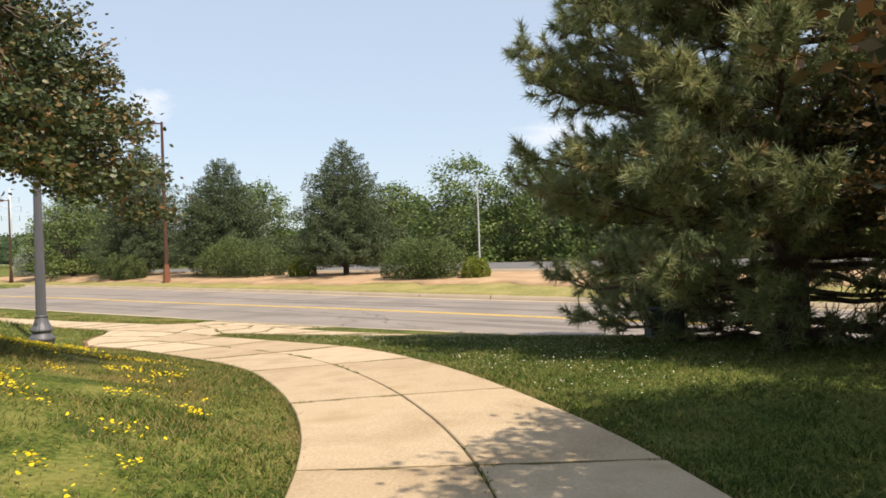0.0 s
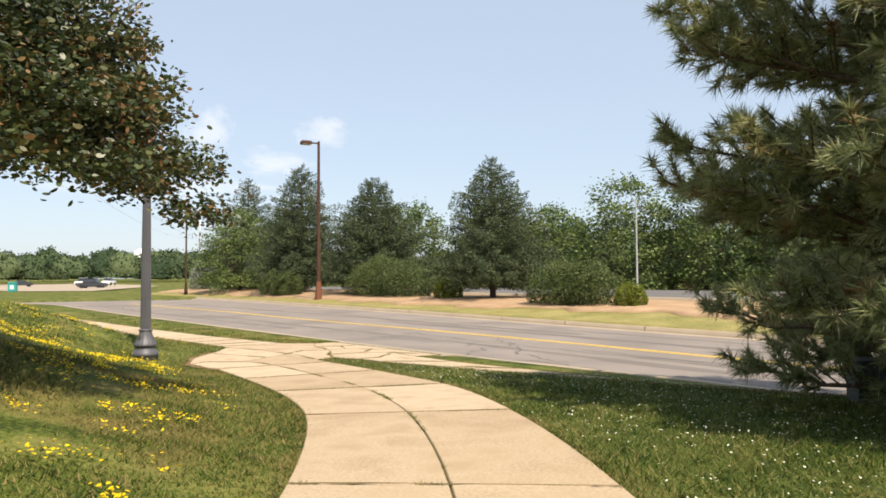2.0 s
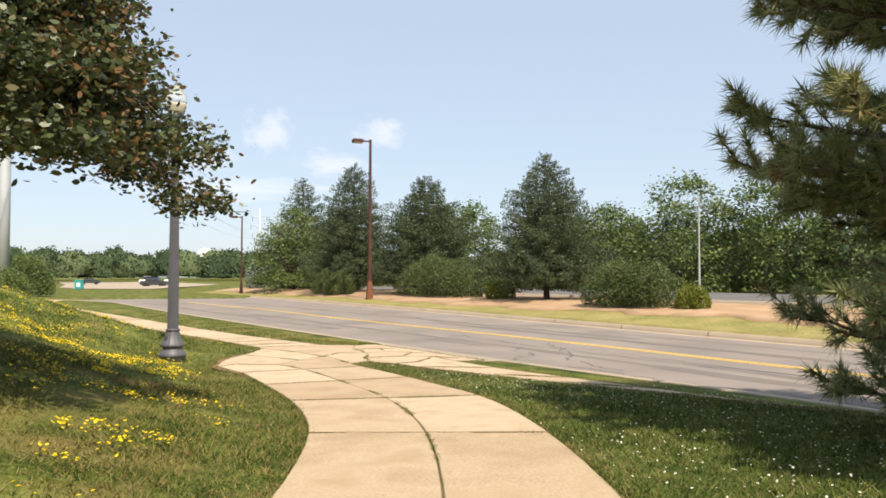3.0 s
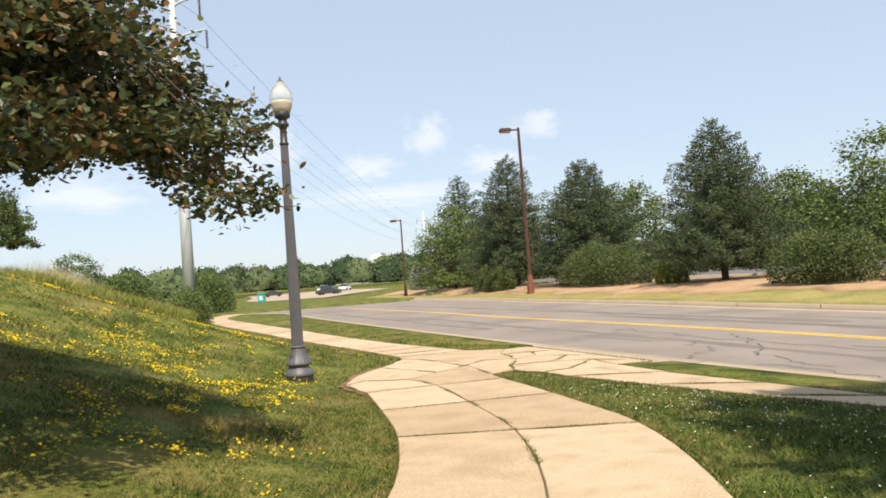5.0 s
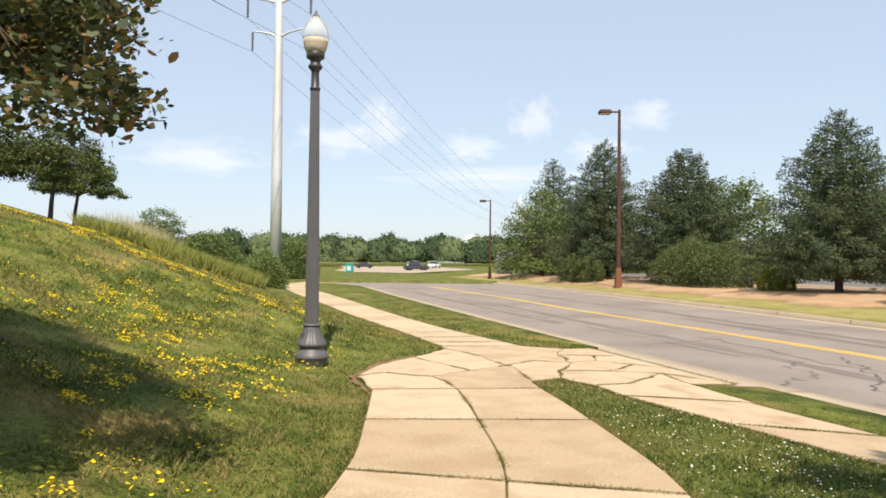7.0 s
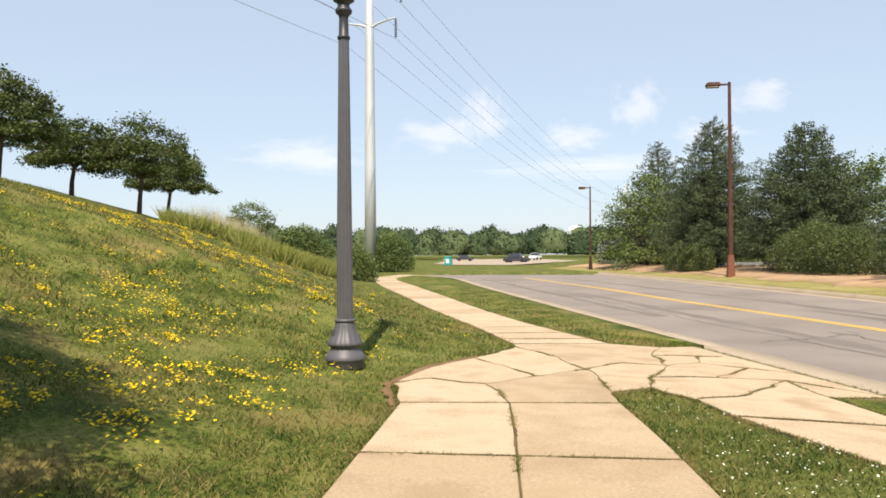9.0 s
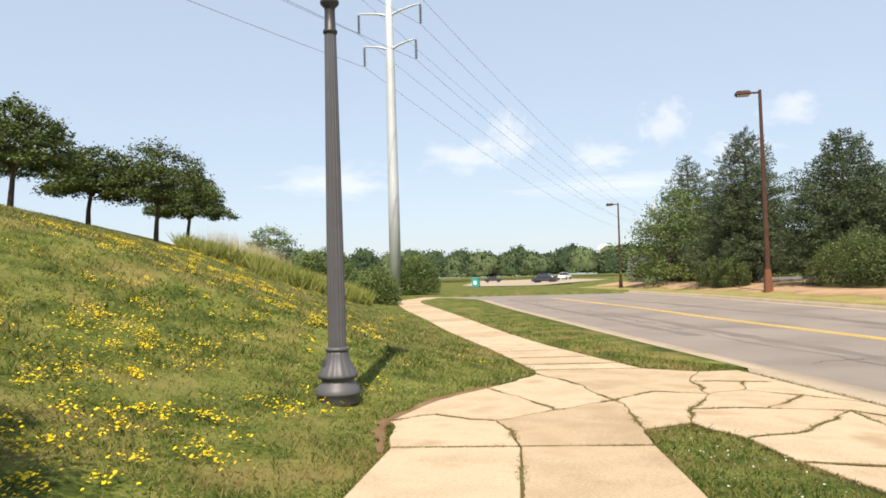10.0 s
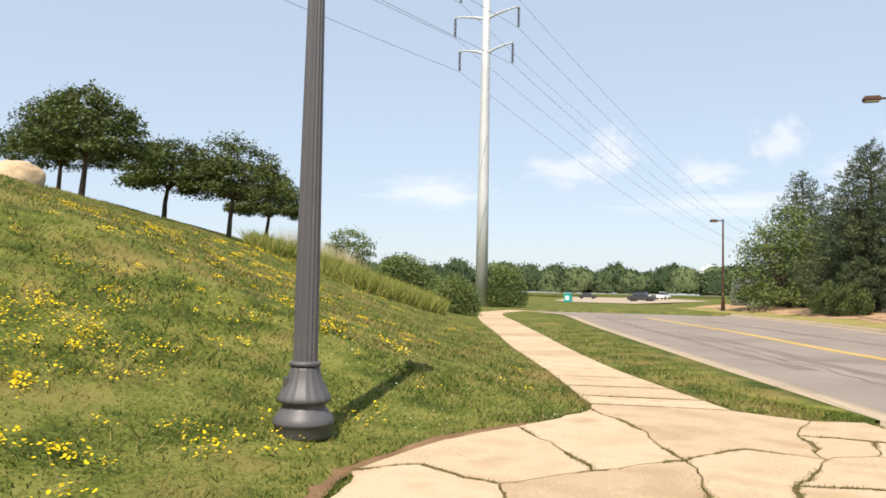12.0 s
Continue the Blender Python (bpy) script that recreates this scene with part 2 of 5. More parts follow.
def part(name, bm, mat, parent=None, label="", smooth=False):
    """Links a bmesh as one mesh object under a thing or a part."""
    me = bpy.data.meshes.new(name)
    bm.to_mesh(me)
    bm.free()
    return part_mesh(name, me, mat, parent, label, smooth)


def thing(name, place, label, category, group="", turn=0.0, kind=""):
    ob = new(name)
    ob.matrix_world = pose(*place, 0, 0, turn)
    return tagged(ob, label, category, group, kind)


def tube_np(points, radii, sides=6):
    """Quads of a bent, tapered tube, as vertices and faces."""
    P = np.asarray(points, float)
    R = np.broadcast_to(np.asarray(radii, float), (len(P),))
    T = np.gradient(P, axis=0)
    T /= np.linalg.norm(T, axis=1)[:, None] + 1e-9
    ref = np.where(np.abs(T[:, 2:3]) > 0.9, np.array([[1.0, 0, 0]]), np.array([[0, 0, 1.0]]))
    A = np.cross(T, ref)
    A /= np.linalg.norm(A, axis=1)[:, None] + 1e-9
    B = np.cross(T, A)
    ang = np.linspace(0, 2 * math.pi, sides, endpoint=False)
    V = P[:, None] + R[:, None, None] * (A[:, None] * np.cos(ang)[None, :, None] + B[:, None] * np.sin(ang)[None, :, None])
    i = np.arange(len(P) - 1)[:, None] * sides
    j = np.arange(sides)[None]
    j2 = (j + 1) % sides
    F = np.stack([i + j, i + j2, i + sides + j2, i + sides + j], -1).reshape(-1, 4)
    return V.reshape(-1, 3), F


def join_np(pieces):
    V, F, o = [], [], 0
    for v, f in pieces:
        V.append(v)
        F.append(f + o)
        o += len(v)
    return np.concatenate(V), np.concatenate(F)


def lathe(profile, sides=32, flute=0.0, flutes=16):
    bm = bmesh.new()
    rings = []
    for r, z in profile:
        ring = []
        for k in range(sides):
            a = 2 * math.pi * k / sides
            rr = r * (1 - flute * (0.5 + 0.5 * math.cos(flutes * a)))
            ring.append(bm.verts.new((rr * math.cos(a), rr * math.sin(a), z)))
        rings.append(ring)
    for a, b in zip(rings, rings[1:]):
        for k in range(sides):
            bm.faces.new((a[k], a[(k + 1) % sides], b[(k + 1) % sides], b[k]))
    bm.faces.new(rings[0][::-1])
    bm.faces.new(rings[-1])
    return bm


def box_bm(x0, x1, y0, y1, z0, z1, bevel=0.0, taper=1.0):
    bm = bmesh.new()
    bmesh.ops.create_cube(bm, size=1.0)
    for v in bm.verts:
        t = taper if v.co.z > 0 else 1.0
        v.co = Vector(((x0 + x1) / 2 + v.co.x * (x1 - x0) * t, (y0 + y1) / 2 + v.co.y * (y1 - y0) * t, (z0 + z1) / 2 + v.co.z * (z1 - z0)))
    if bevel:
        bmesh.ops.bevel(bm, geom=bm.edges[:], offset=bevel, segments=2, affect='EDGES')
    return bm


def unit(a):
    return a / (np.linalg.norm(a, axis=-1, keepdims=True) + 1e-9)


def leaf_quads(centres, size, aspect=0.55, flat=0.5, seed=1, droop=0.0, oval=False):
    """Pointed diamond leaves, or rounder oval ones, folded along the midrib, at the centres."""
    r = np.random.default_rng(seed)
    n = len(centres)
    d = r.normal(size=(n, 3))
    d[:, 2] = d[:, 2] * (1 - flat) - droop
    d = unit(d)
    side = unit(np.cross(d, r.normal(size=(n, 3)) * np.array([0.5, 0.5, 0.3]) + np.array([0, 0, flat])))
    s = (np.asarray(size) * r.uniform(0.65, 1.3, n))[:, None]
    up = np.cross(d, side)
    tip, tail = centres + d * s * 0.5, centres - d * s * 0.5
    if oval:
        ring = [tail]
        for sg, k in ((1, -.2), (1, .2), (0, 0), (-1, .2), (-1, -.2)):
            ring.append(tip if sg == 0 else centres + d * s * k + side * (sg * s * aspect * .46) + up * s * .07)
        return np.stack(ring, 1).reshape(-1, 3), np.arange(6 * n).reshape(-1, 6)
    a = centres + side * s * aspect * 0.5 + up * s * 0.08
    b = centres - side * s * aspect * 0.5 + up * s * 0.08
    V = np.stack([tail, a, tip, b], 1).reshape(-1, 3)
    F = np.arange(4 * n).reshape(-1, 4)
    return V, F


# ---------------------------------------------------------------- lie of the land
UX, UY, NX, NY = -.792, .611, .611, .792
ROAD_Z = -0.42


def along(x, y):
    return UX * x + UY * y, NX * x + NY * y


def place(s, v):
    return UX * s + NX * v, UY * s + NY * v


def step(a, b, x):
    t = np.clip((x - a) / (b - a), 0, 1)
    return t * t * (3 - 2 * t)


def soft(x, xs, ys):
    return (np.interp(x - 1.2, xs, ys) + np.interp(x, xs, ys) + np.interp(x + 1.2, xs, ys)) / 3


def near_edge(s):
    return soft(s, [-60, -20, 10, 15.5, 20, 27, 33.3, 45, 60, 66, 70], [24, 19.5, 14.4, 13.1, 12.2, 10.9, 9.8, 7.8, 5.6, 3.2, -2])


def centre_line(s):
    return soft(s, [-60, -20, 13.5, 17, 22, 28, 35, 44, 60, 75], [27, 23, 18.1, 17.7, 17, 16, 14.8, 13.7, 10.8, 7])


def far_edge(s):
    return soft(s, [-60, -20, 19, 28, 35, 46, 56, 74, 90], [31, 27, 22.7, 22, 21.6, 20.5, 19.7, 17, 14.5])


def base_height(s):
    return np.interp(s, [-12, -.5, 1.3, 4, 5, 7.2, 9.6, 11.4, 13, 16.3, 20, 26, 60], [.7, .45, .33, .25, .22, .1, -.02, -.11, -.16, -.28, -.33, -.36, -.40])


LEFT_EDGE = np.array([(1.1, -12), (.95, 0), (.75, 2.5), (.32, 5.06), (-.06, 6.03), (-.68, 7.37), (-1.62, 9.15), (-2.8, 10.75), (-4.5, 12.4), (-5.68, 13.4), (-7.05, 14.45), (-8.7, 15.5),
                      (-9.61, 16.7), (-10.12, 17.9), (-10.9, 19.2), (-15.3, 21.3), (-20.4, 23.5), (-26, 26.1), (-35.5, 30.4), (-43.5, 33.9), (-50.5, 35.6), (-65, 38)])


def left_of(x, y):
    """Distance to the left of the footpath's left edge, negative to its right."""
    x, y = np.asarray(x, float), np.asarray(y, float)
    best, sign = np.full(x.shape, 1e9), np.ones(x.shape)
    for a, b in zip(LEFT_EDGE[:-1], LEFT_EDGE[1:]):
        d = b - a
        t = np.clip(((x - a[0]) * d[0] + (y - a[1]) * d[1]) / (d @ d), 0, 1)
        rx, ry = x - a[0] - t * d[0], y - a[1] - t * d[1]
        r = np.hypot(rx, ry)
        hit = r < best
        best = np.where(hit, r, best)
        sign = np.where(hit, np.where(d[0] * ry - d[1] * rx > 0, 1, -1), sign)
    return best * sign


def land(x, y):
    """Height of the ground."""
    x, y = np.asarray(x, float), np.asarray(y, float)
    s, v = along(x, y)
    b, nv, fv = base_height(s), near_edge(s), far_edge(s)
    z = b + (ROAD_Z + .06 - b) * step(nv - 3.6, nv - .2, v)
    far = ROAD_Z + .13 + .42 * step(fv + .2, fv + 6, v) + .1 * step(fv + 6, fv + 30, v)
    z = np.where(v > (nv + fv) / 2, far, z)
    d = left_of(x, y)
    hill = np.interp(d, [0, .6, 1, 2, 3, 4, 5, 6, 7, 8, 14, 18, 24, 45, 90], [0, .06, .14, .38, .70, 1.05, 1.4, 1.75, 2.15, 2.54, 4.35, 5.15, 5.42, 4.45, 1.0])
    z = z + np.where(d > 0, hill, 0) * (1 - step(62, 92, s))
    return z


def road_bed(x, y, margin=0.0):
    s, v = along(x, y)
    return (v > near_edge(s) - margin) & (v < far_edge(s) + margin) & (s < 70)


def inside(x, y, poly):
    """Which points lie in a polygon."""
    c = np.zeros(np.shape(x), bool)
    p = np.asarray(poly, float)
    q = np.roll(p, 1, axis=0)
    for (x0, y0), (x1, y1) in zip(p, q):
        if y0 != y1:
            c ^= ((y0 > y) != (y1 > y)) & (x < (x1 - x0) * (y - y0) / (y1 - y0) + x0)
    return c


def lattice(lo, hi, near_lo, near_hi, fine, grow):
    mid = list(np.arange(near_lo, near_hi + fine / 2, fine))
    a, d = mid[0], fine
    left = []
    while a > lo:
        d *= grow
        a -= d
        left.append(a)
    b, d = mid[-1], fine
    right = []
    while b < hi:
        d *= grow
        b += d
        right.append(b)
    return np.array(left[::-1] + mid + right)


# the ground, one sheet to the horizon
gx, gy = lattice(-4000, 3000, -17, 8, 0.2, 1.045), lattice(-3000, 4000, -4, 29, 0.2, 1.045)
GX, GY = np.meshgrid(gx, gy)
GZ = land(GX, GY)
g_s, g_v = along(GX, GY)
GZ = GZ - np.where((g_v > near_edge(g_s) - .75) & (g_v < far_edge(g_s) + 2.4) & (g_s < 72), 0.24, 0)
GZ += 0.025 * np.sin(GX * 1.7 + np.sin(GY * 1.3)) * np.cos(GY * 2.1 + GX) * step(0.3, 1.5, left_of(GX, GY))
nx = len(gx)
gi = (np.arange(len(gy) - 1)[:, None] * nx + np.arange(nx - 1)[None]).ravel()
ground = part_mesh("ground", mesh_np("ground", np.stack([GX, GY, GZ], -1).reshape(-1, 3), np.stack([gi, gi + 1, gi + 1 + nx, gi + nx], -1)), M_GROUND, smooth=True)
lush = ground.data.attributes.new("lush", 'FLOAT', 'POINT')
lush.data.foreach_set("value", (step(1.2, 2.6, -left_of(GX, GY)) * (1 - step(20, 26, along(GX, GY)[1])) * (1 - step(10, 19, along(GX, GY)[0]))).astype(np.float32).ravel())
tagged(ground, "mown summer lawn and grassy bank with dry patches", "lawn", kind="structure")


def ribbon(name, inner, outer, s_values, mat, z=0.0, thick=0.0, follow=None, parent=None, cuts=1):
    """A strip between two lines that run beside the road."""
    V, n, m = [], len(s_values), cuts + 1
    for s in s_values:
        for u in np.linspace(0, 1, m):
            x, y = place(s, inner(s) * (1 - u) + outer(s) * u)
            V.append((x, y, (follow(x, y) if follow else ROAD_Z) + (z(s) if callable(z) else z)))
    V = np.array(V)
    i = np.arange(n - 1) * m
    F = np.concatenate([np.stack([i + j, i + j + 1, i + j + 1 + m, i + j + m], -1) for j in range(cuts)])
    if thick:
        V = np.concatenate([V, V - (0, 0, thick)])
        o = m * n
        F = np.concatenate([F, np.stack([i, i + m, i + m + o, i + o], -1), np.stack([i + cuts, i + cuts + o, i + cuts + m + o, i + cuts + m], -1)])
    return part_mesh(name, mesh_np(name, V, F), mat, parent)


S_ROAD = np.concatenate([np.arange(-60, 0, 3.0), np.arange(0, 75, 1.0)])
road = ribbon("road", lambda s: near_edge(s) + .3, lambda s: far_edge(s) - .3, S_ROAD[S_ROAD < 71], M_ASPHALT)
tagged(road, "worn grey asphalt road with tarred cracks", "road", kind="structure")
S_LINE = np.arange(-60, 62, 1.0)
for off in (-.11, .11):
    line = ribbon("road_marking", lambda s: centre_line(s) + off - .06, lambda s: centre_line(s) + off + .06, S_LINE, M_LINE, z=.005)
    tagged(line, "worn yellow double centre line painted on asphalt", "road marking", kind="structure")


def wander(name, s0, v0, s1, v1, width, seed, mat, label, cat, amp=.12, z=.004):
    """A thin wandering strip on the asphalt."""
    r = np.random.default_rng(seed)
    n = 40
    u = np.linspace(0, 1, n)
    w = np.cumsum(r.normal(0, amp / 4, n))
    w -= w[0] + (w[-1] - w[0]) * u
    a, c = s0 + (s1 - s0) * u, v0 + (v1 - v0) * u
    d = unit(np.array([s1 - s0, v1 - v0]))
    a, c = a - d[1] * w, c + d[0] * w
    hw = width * r.uniform(.3, 1.0, n) / 2
    V = []
    for p, q, k in zip(a, c, hw):
        for sg in (-1, 1):
            x, y = place(p - d[1] * k * sg, q + d[0] * k * sg)
            V.append((x, y, ROAD_Z + z))
    i = np.arange(n - 1) * 2
    ob = part_mesh(name, mesh_np(name, V, np.stack([i, i + 1, i + 3, i + 2], -1)), mat)
    return tagged(ob, label, cat, kind="structure")


M_STREAK = material("darker worn asphalt", [(0.165, 0.14, 0.125), (0.215, 0.188, 0.168)], 0.5, 60, 0.95, bump=0.3, spec=0.12)
for k, (s0, off, s1, w) in enumerate(((-20, 1.9, 30, .7), (10, -2.3, 40, .6), (20, 2.6, 58, .7), (-15, 3.6, 22, .5), (28, -3.3, 60, .5), (-30, -1.5, 14, .5))):
    wander("road_streak", s0, float(centre_line(s0)) + off, s1, float(centre_line(s1)) + off, w, 340 + k, M_STREAK, "darker worn streak along the lane", "road wear", .15, .0025)
for k, (s0, v0, s1, v1, w) in enumerate(((12, 17.2, 24, 15.3, .08), (14, 14.6, 20, 16.6, .07), (-4, 19.5, 16, 16.6, .06), (20, 14.5, 44, 10.9, .06), (22, 13.2, 24, 16.0, .06), (30, 11.5, 31, 14.6, .06), (8, 16.2, 11, 20, .07), (15, 19.6, 40, 17.6, .07), (26, 17.4, 27, 21.3, .07), (36, 12, 60, 8.2, .07), (2, 17.3, 6, 20.6, .06), (9, 15.2, 15, 13.9, .05), (16.5, 13.5, 19.5, 15.2, .06))):
    wander("road_crack", s0, v0, s1, v1, w, 300 + k, M_CRACK, "dark tarred crack in the asphalt", "road crack", .35)


def kerb(name, edge, sign, s_values, gutter):
    k = thing(name, (0, 0, 0), "pale concrete kerb and gutter beside the road", "kerb", kind="structure")
    for s0, s1 in zip(s_values, s_values[1:]):
        g = (s1 - s0) * .004
        ss_ = np.linspace(s0 + g, s1 - g, 4)
        ribbon("gutter_slab", lambda s: edge(s) - sign * gutter, lambda s: edge(s), ss_, M_KERB, z=.006, thick=.12, parent=k)
        ribbon("kerb_stone", lambda s: edge(s), lambda s: edge(s) + sign * .16, ss_, M_KERB, z=.16 if sign > 0 else (lambda s: .012 + .078 * min(1, max(0, (abs(s - 18.45) - 2.5) / 2.2))), thick=.25, parent=k)
    return k


kerb("kerb_far", far_edge, 1, np.arange(-40, 76, 4.0), .45)
kerb("kerb_near", near_edge, -1, np.concatenate([np.arange(-28, 15, 4.0), [15.95]]), .5)
kerb("kerb_near", near_edge, -1, np.concatenate([[20.95], np.arange(24, 69, 4.0)]), .5)

apron_gutter = ribbon("gutter", lambda s: near_edge(s) - .55, lambda s: near_edge(s) + .5, np.linspace(15.9, 21.0, 12), M_KERB, z=.012, thick=.1)
tagged(apron_gutter, "pale concrete gutter where the footpath meets the road", "gutter", kind="structure")

# mulch bed, car park and gravel lot beyond the road
for s_a, s_b in ((-40, 16.0), (21.0, 69)):
    turf = ribbon("turf_strip", lambda s: near_edge(s) - (1.5 if s < 18 else .2 + 1.3 * float(step(20.9, 23.5, s))), lambda s: near_edge(s) - .155, np.arange(s_a, s_b + .01, (s_b - s_a) / 100), M_GROUND, z=.012, thick=.3, follow=land)
    tagged(turf, "strip of mown grass between the footpath and the kerb", "verge", kind="structure")


def mulch_line(s):
    """How far the mulch begins beyond the far kerb."""
    return 3.1 - .9 * float(step(27, 36, s)) + .35 * math.sin(s * .9) + .2 * math.sin(s * 2.3)


verge = ribbon("dry_verge", lambda s: far_edge(s) + .165, lambda s: far_edge(s) + (4.0 if s < 5 else mulch_line(s) + .15), np.arange(-40, 92, .7), M_DRYGRASS, z=.06, thick=.5, follow=land, cuts=3)
tagged(verge, "dry straw-coloured grass verge beyond the road", "verge", kind="structure")
mulch = ribbon("mulch_bed", lambda s: far_edge(s) + mulch_line(s), lambda s: far_edge(s) + 10.2, np.arange(5, 92, .7), M_MULCH, z=.12, thick=.4, follow=land, cuts=8)
tagged(mulch, "dry tan wood mulch bed under shrubs", "mulch bed", kind="structure")
lot = ribbon("car_park", lambda s: far_edge(s) + 10.9, lambda s: far_edge(s) + 27, np.arange(-10, 92, 2.0), M_LOT, z=.12, follow=land)
tagged(lot, "dark asphalt car park behind the shrubs", "car park", kind="structure")
lot_kerb = ribbon("lot_kerb", lambda s: far_edge(s) + 10.4, lambda s: far_edge(s) + 10.7, np.arange(-10, 92, 2.0), M_KERB, z=.24, thick=.3, follow=land)
tagged(lot_kerb, "pale concrete kerb round the car park", "kerb", kind="structure")
gravel_poly = [(-84, 79), (-92, 100), (-150, 140), (-215, 180), (-240, 172), (-150, 112), (-112, 84), (-97, 77)]
bm = bmesh.new()
bm.faces.new([bm.verts.new((x, y, float(land(x, y)) + .08)) for x, y in gravel_poly])
gravel = part("gravel_lot", bm, M_FIELD)
tagged(gravel, "pale gravel car park in the distance", "car park", kind="structure")

# ---------------------------------------------------------------- concrete footpath
STATIONS = [((1.1, -9), (3.45, -9)), ((1.08, -6.6), (3.42, -6.5)), ((1.05, -4.2), (3.4, -4)), ((1.0, -1.8), (3.35, -1.5)), ((.93, .6), (3.25, .9)), ((.72, 3.0), (2.95, 3.3)), ((.17, 5.44), (2.30, 5.70)),
            ((-.78, 7.63), (1.14, 8.2)), ((-2.45, 10.3), (-.5, 11.1)), ((-4.2, 12.2), (-2.25, 13.45)), ((-5.75, 13.5), (-4.3, 15.2)), ((-7.45, 14.85), (-6.15, 16.6))]


def catmull(P, t):
    P = np.asarray(P, float)
    i = int(min(max(math.floor(t), 0), len(P) - 2))
    u = t - i
    p0, p1, p2, p3 = P[max(i - 1, 0)], P[i], P[i + 1], P[min(i + 2, len(P) - 1)]
    return .5 * ((2 * p1) + (p2 - p0) * u + (2 * p0 - 5 * p1 + 4 * p2 - p3) * u * u + (3 * p1 - p0 - 3 * p2 + p3) * u ** 3)


EL, ER = [a for a, b in STATIONS], [b for a, b in STATIONS]
CONCRETE = []


def inset(p, gap):
    """A counter-clockwise outline, drawn in by gap on every side."""
    e = np.roll(p, -1, axis=0) - p
    e = e / (np.hypot(e[:, 0], e[:, 1])[:, None] + 1e-9)
    n = np.c_[-e[:, 1], e[:, 0]]
    m = np.roll(n, 1, axis=0)
    return p + (n + m) / np.maximum(1 + (n * m).sum(1), .5)[:, None] * gap


def slab_mesh(outline, lift=0.036, thick=.12, tilt=(0, 0)):
    """A cast slab with a rounded arris, following the fall of the ground."""
    p = np.asarray(outline, float)
    c = p.mean(0)
    q = inset(p, .006)
    def h(a):
        s, v = along(a[:, 0], a[:, 1])
        b = base_height(s)
        nv = near_edge(s)
        return b + (ROAD_Z + .06 - b) * step(nv - 3.6, nv - .2, v)
    zt = h(p) + lift + (p - c) @ np.asarray(tilt)
    n = len(p)
    zq = h(q) + lift + (q - c) @ np.asarray(tilt)
    V = np.concatenate([np.c_[p, zt - thick], np.c_[p, zt - .008], np.c_[q, zq]])
    i = np.arange(n)
    j = (i + 1) % n
    faces = [list(f) for f in np.stack([i, j, j + n, i + n], -1)] + [list(f) for f in np.stack([i + n, j + n, j + 2 * n, i + 2 * n], -1)] + [list(range(2 * n, 3 * n))]
    me = bpy.data.meshes.new("slab")
    me.from_pydata(V.tolist(), [], faces)
    me.update()
    return me


footpath = thing("pavement", (0, 0, 0), "tan cast concrete footpath with weedy joints and cracks", "footpath", kind="structure")


def add_slab(outline, gap=.007, tilt=(0, 0)):
    p = np.asarray(outline, float)
    area = np.sum(p[:, 0] * np.roll(p[:, 1], -1) - np.roll(p[:, 0], -1) * p[:, 1])
    if area < 0:
        p = p[::-1]
    CONCRETE.append(p)
    q = inset(p, gap)
    return part_mesh("slab", slab_mesh(q, tilt=tilt), M_SLAB, footpath)


for k in range(len(STATIONS) - 1):
    ts = np.linspace(k, k + 1, 6)
    L = np.array([catmull(EL, t) for t in ts])
    R = np.array([catmull(ER, t) for t in ts])
    C = (L + R) / 2
    wob = rng.normal(0, .0015, 4)
    add_slab(np.concatenate([L, C[::-1]]), tilt=wob[:2])
    add_slab(np.concatenate([C, R[::-1]]), tilt=wob[2:])


def edge_at(s, off):
    return place(s, near_edge(s) - off)


def crackle(outline):
    """Bends the straight sides of the apron's pieces, alike on both sides of a crack."""
    p = np.asarray(outline, float)
    q = np.roll(p, -1, axis=0)
    pts = []
    for a, b in zip(p, q):
        n = max(1, int(round(np.hypot(*(b - a)) / .16)))
        if tuple(b) < tuple(a):
            pts += [b + (a - b) * (1 - k / n) for k in range(n)]
        else:
            pts += [a + (b - a) * (k / n) for k in range(n)]
    out = []
    for e in pts:
        s_, v_ = along(*e)
        edge = float(near_edge(s_))
        fade = float(step(15.05, 15.7, s_) * (1 - step(19.9, 20.4, s_)) * (1 - step(edge - 1.5, edge - .8, v_)))
        dx = .10 * noise.noise(Vector((e[0] * 1.5, e[1] * 1.5, 2.0))) + .045 * noise.noise(Vector((e[0] * 5, e[1] * 5, 5.0)))
        dy = .10 * noise.noise(Vector((e[0] * 1.5, e[1] * 1.5, 8.0))) + .045 * noise.noise(Vector((e[0] * 5, e[1] * 5, 11.0)))
        out.append((e[0] + fade * dx, e[1] + fade * dy))
    return out


# the apron, broken into uneven pieces
pA, pB, tS = (-7.45, 14.85), (-6.15, 16.6), (-6.75, 17.1)
pM, pE1, pE2, pE3, pE4 = (-8.0, 16.4), (-8.7, 15.5), (-9.61, 16.6), (-10.12, 17.7), (-10.85, 19.15)
pN, pQ, pP, pO = (-8.2, 18.25), (-6.75, 17.75), (-9.95, 18.95), (-7.9, 19.5)
pS1, pS2, pR1, pR2, pR3, pT = (-11.2, 19.4), (-10.3, 20.85), (-9.5, 21.2), (-7.25, 20.3), (-6.35, 19.75), (-5.49, 19.08)
pW1, pW2, pH = (-5.1, 16.95), (-5.95, 17.5), (-8.9, 20.3)
pM2 = (-8.75, 16.05)
pF = ((pA[0] + pB[0]) / 2, (pA[1] + pB[1]) / 2)
kE = [edge_at(s, .5) for s in (20.6, 19.3, 17.6, 16.1)]
add_slab(crackle([pA, pF, pM, pM2, pE1]), gap=.006)
add_slab(crackle([pF, pB, tS, pN, (-8.15, 17.2), pM]), gap=.006)
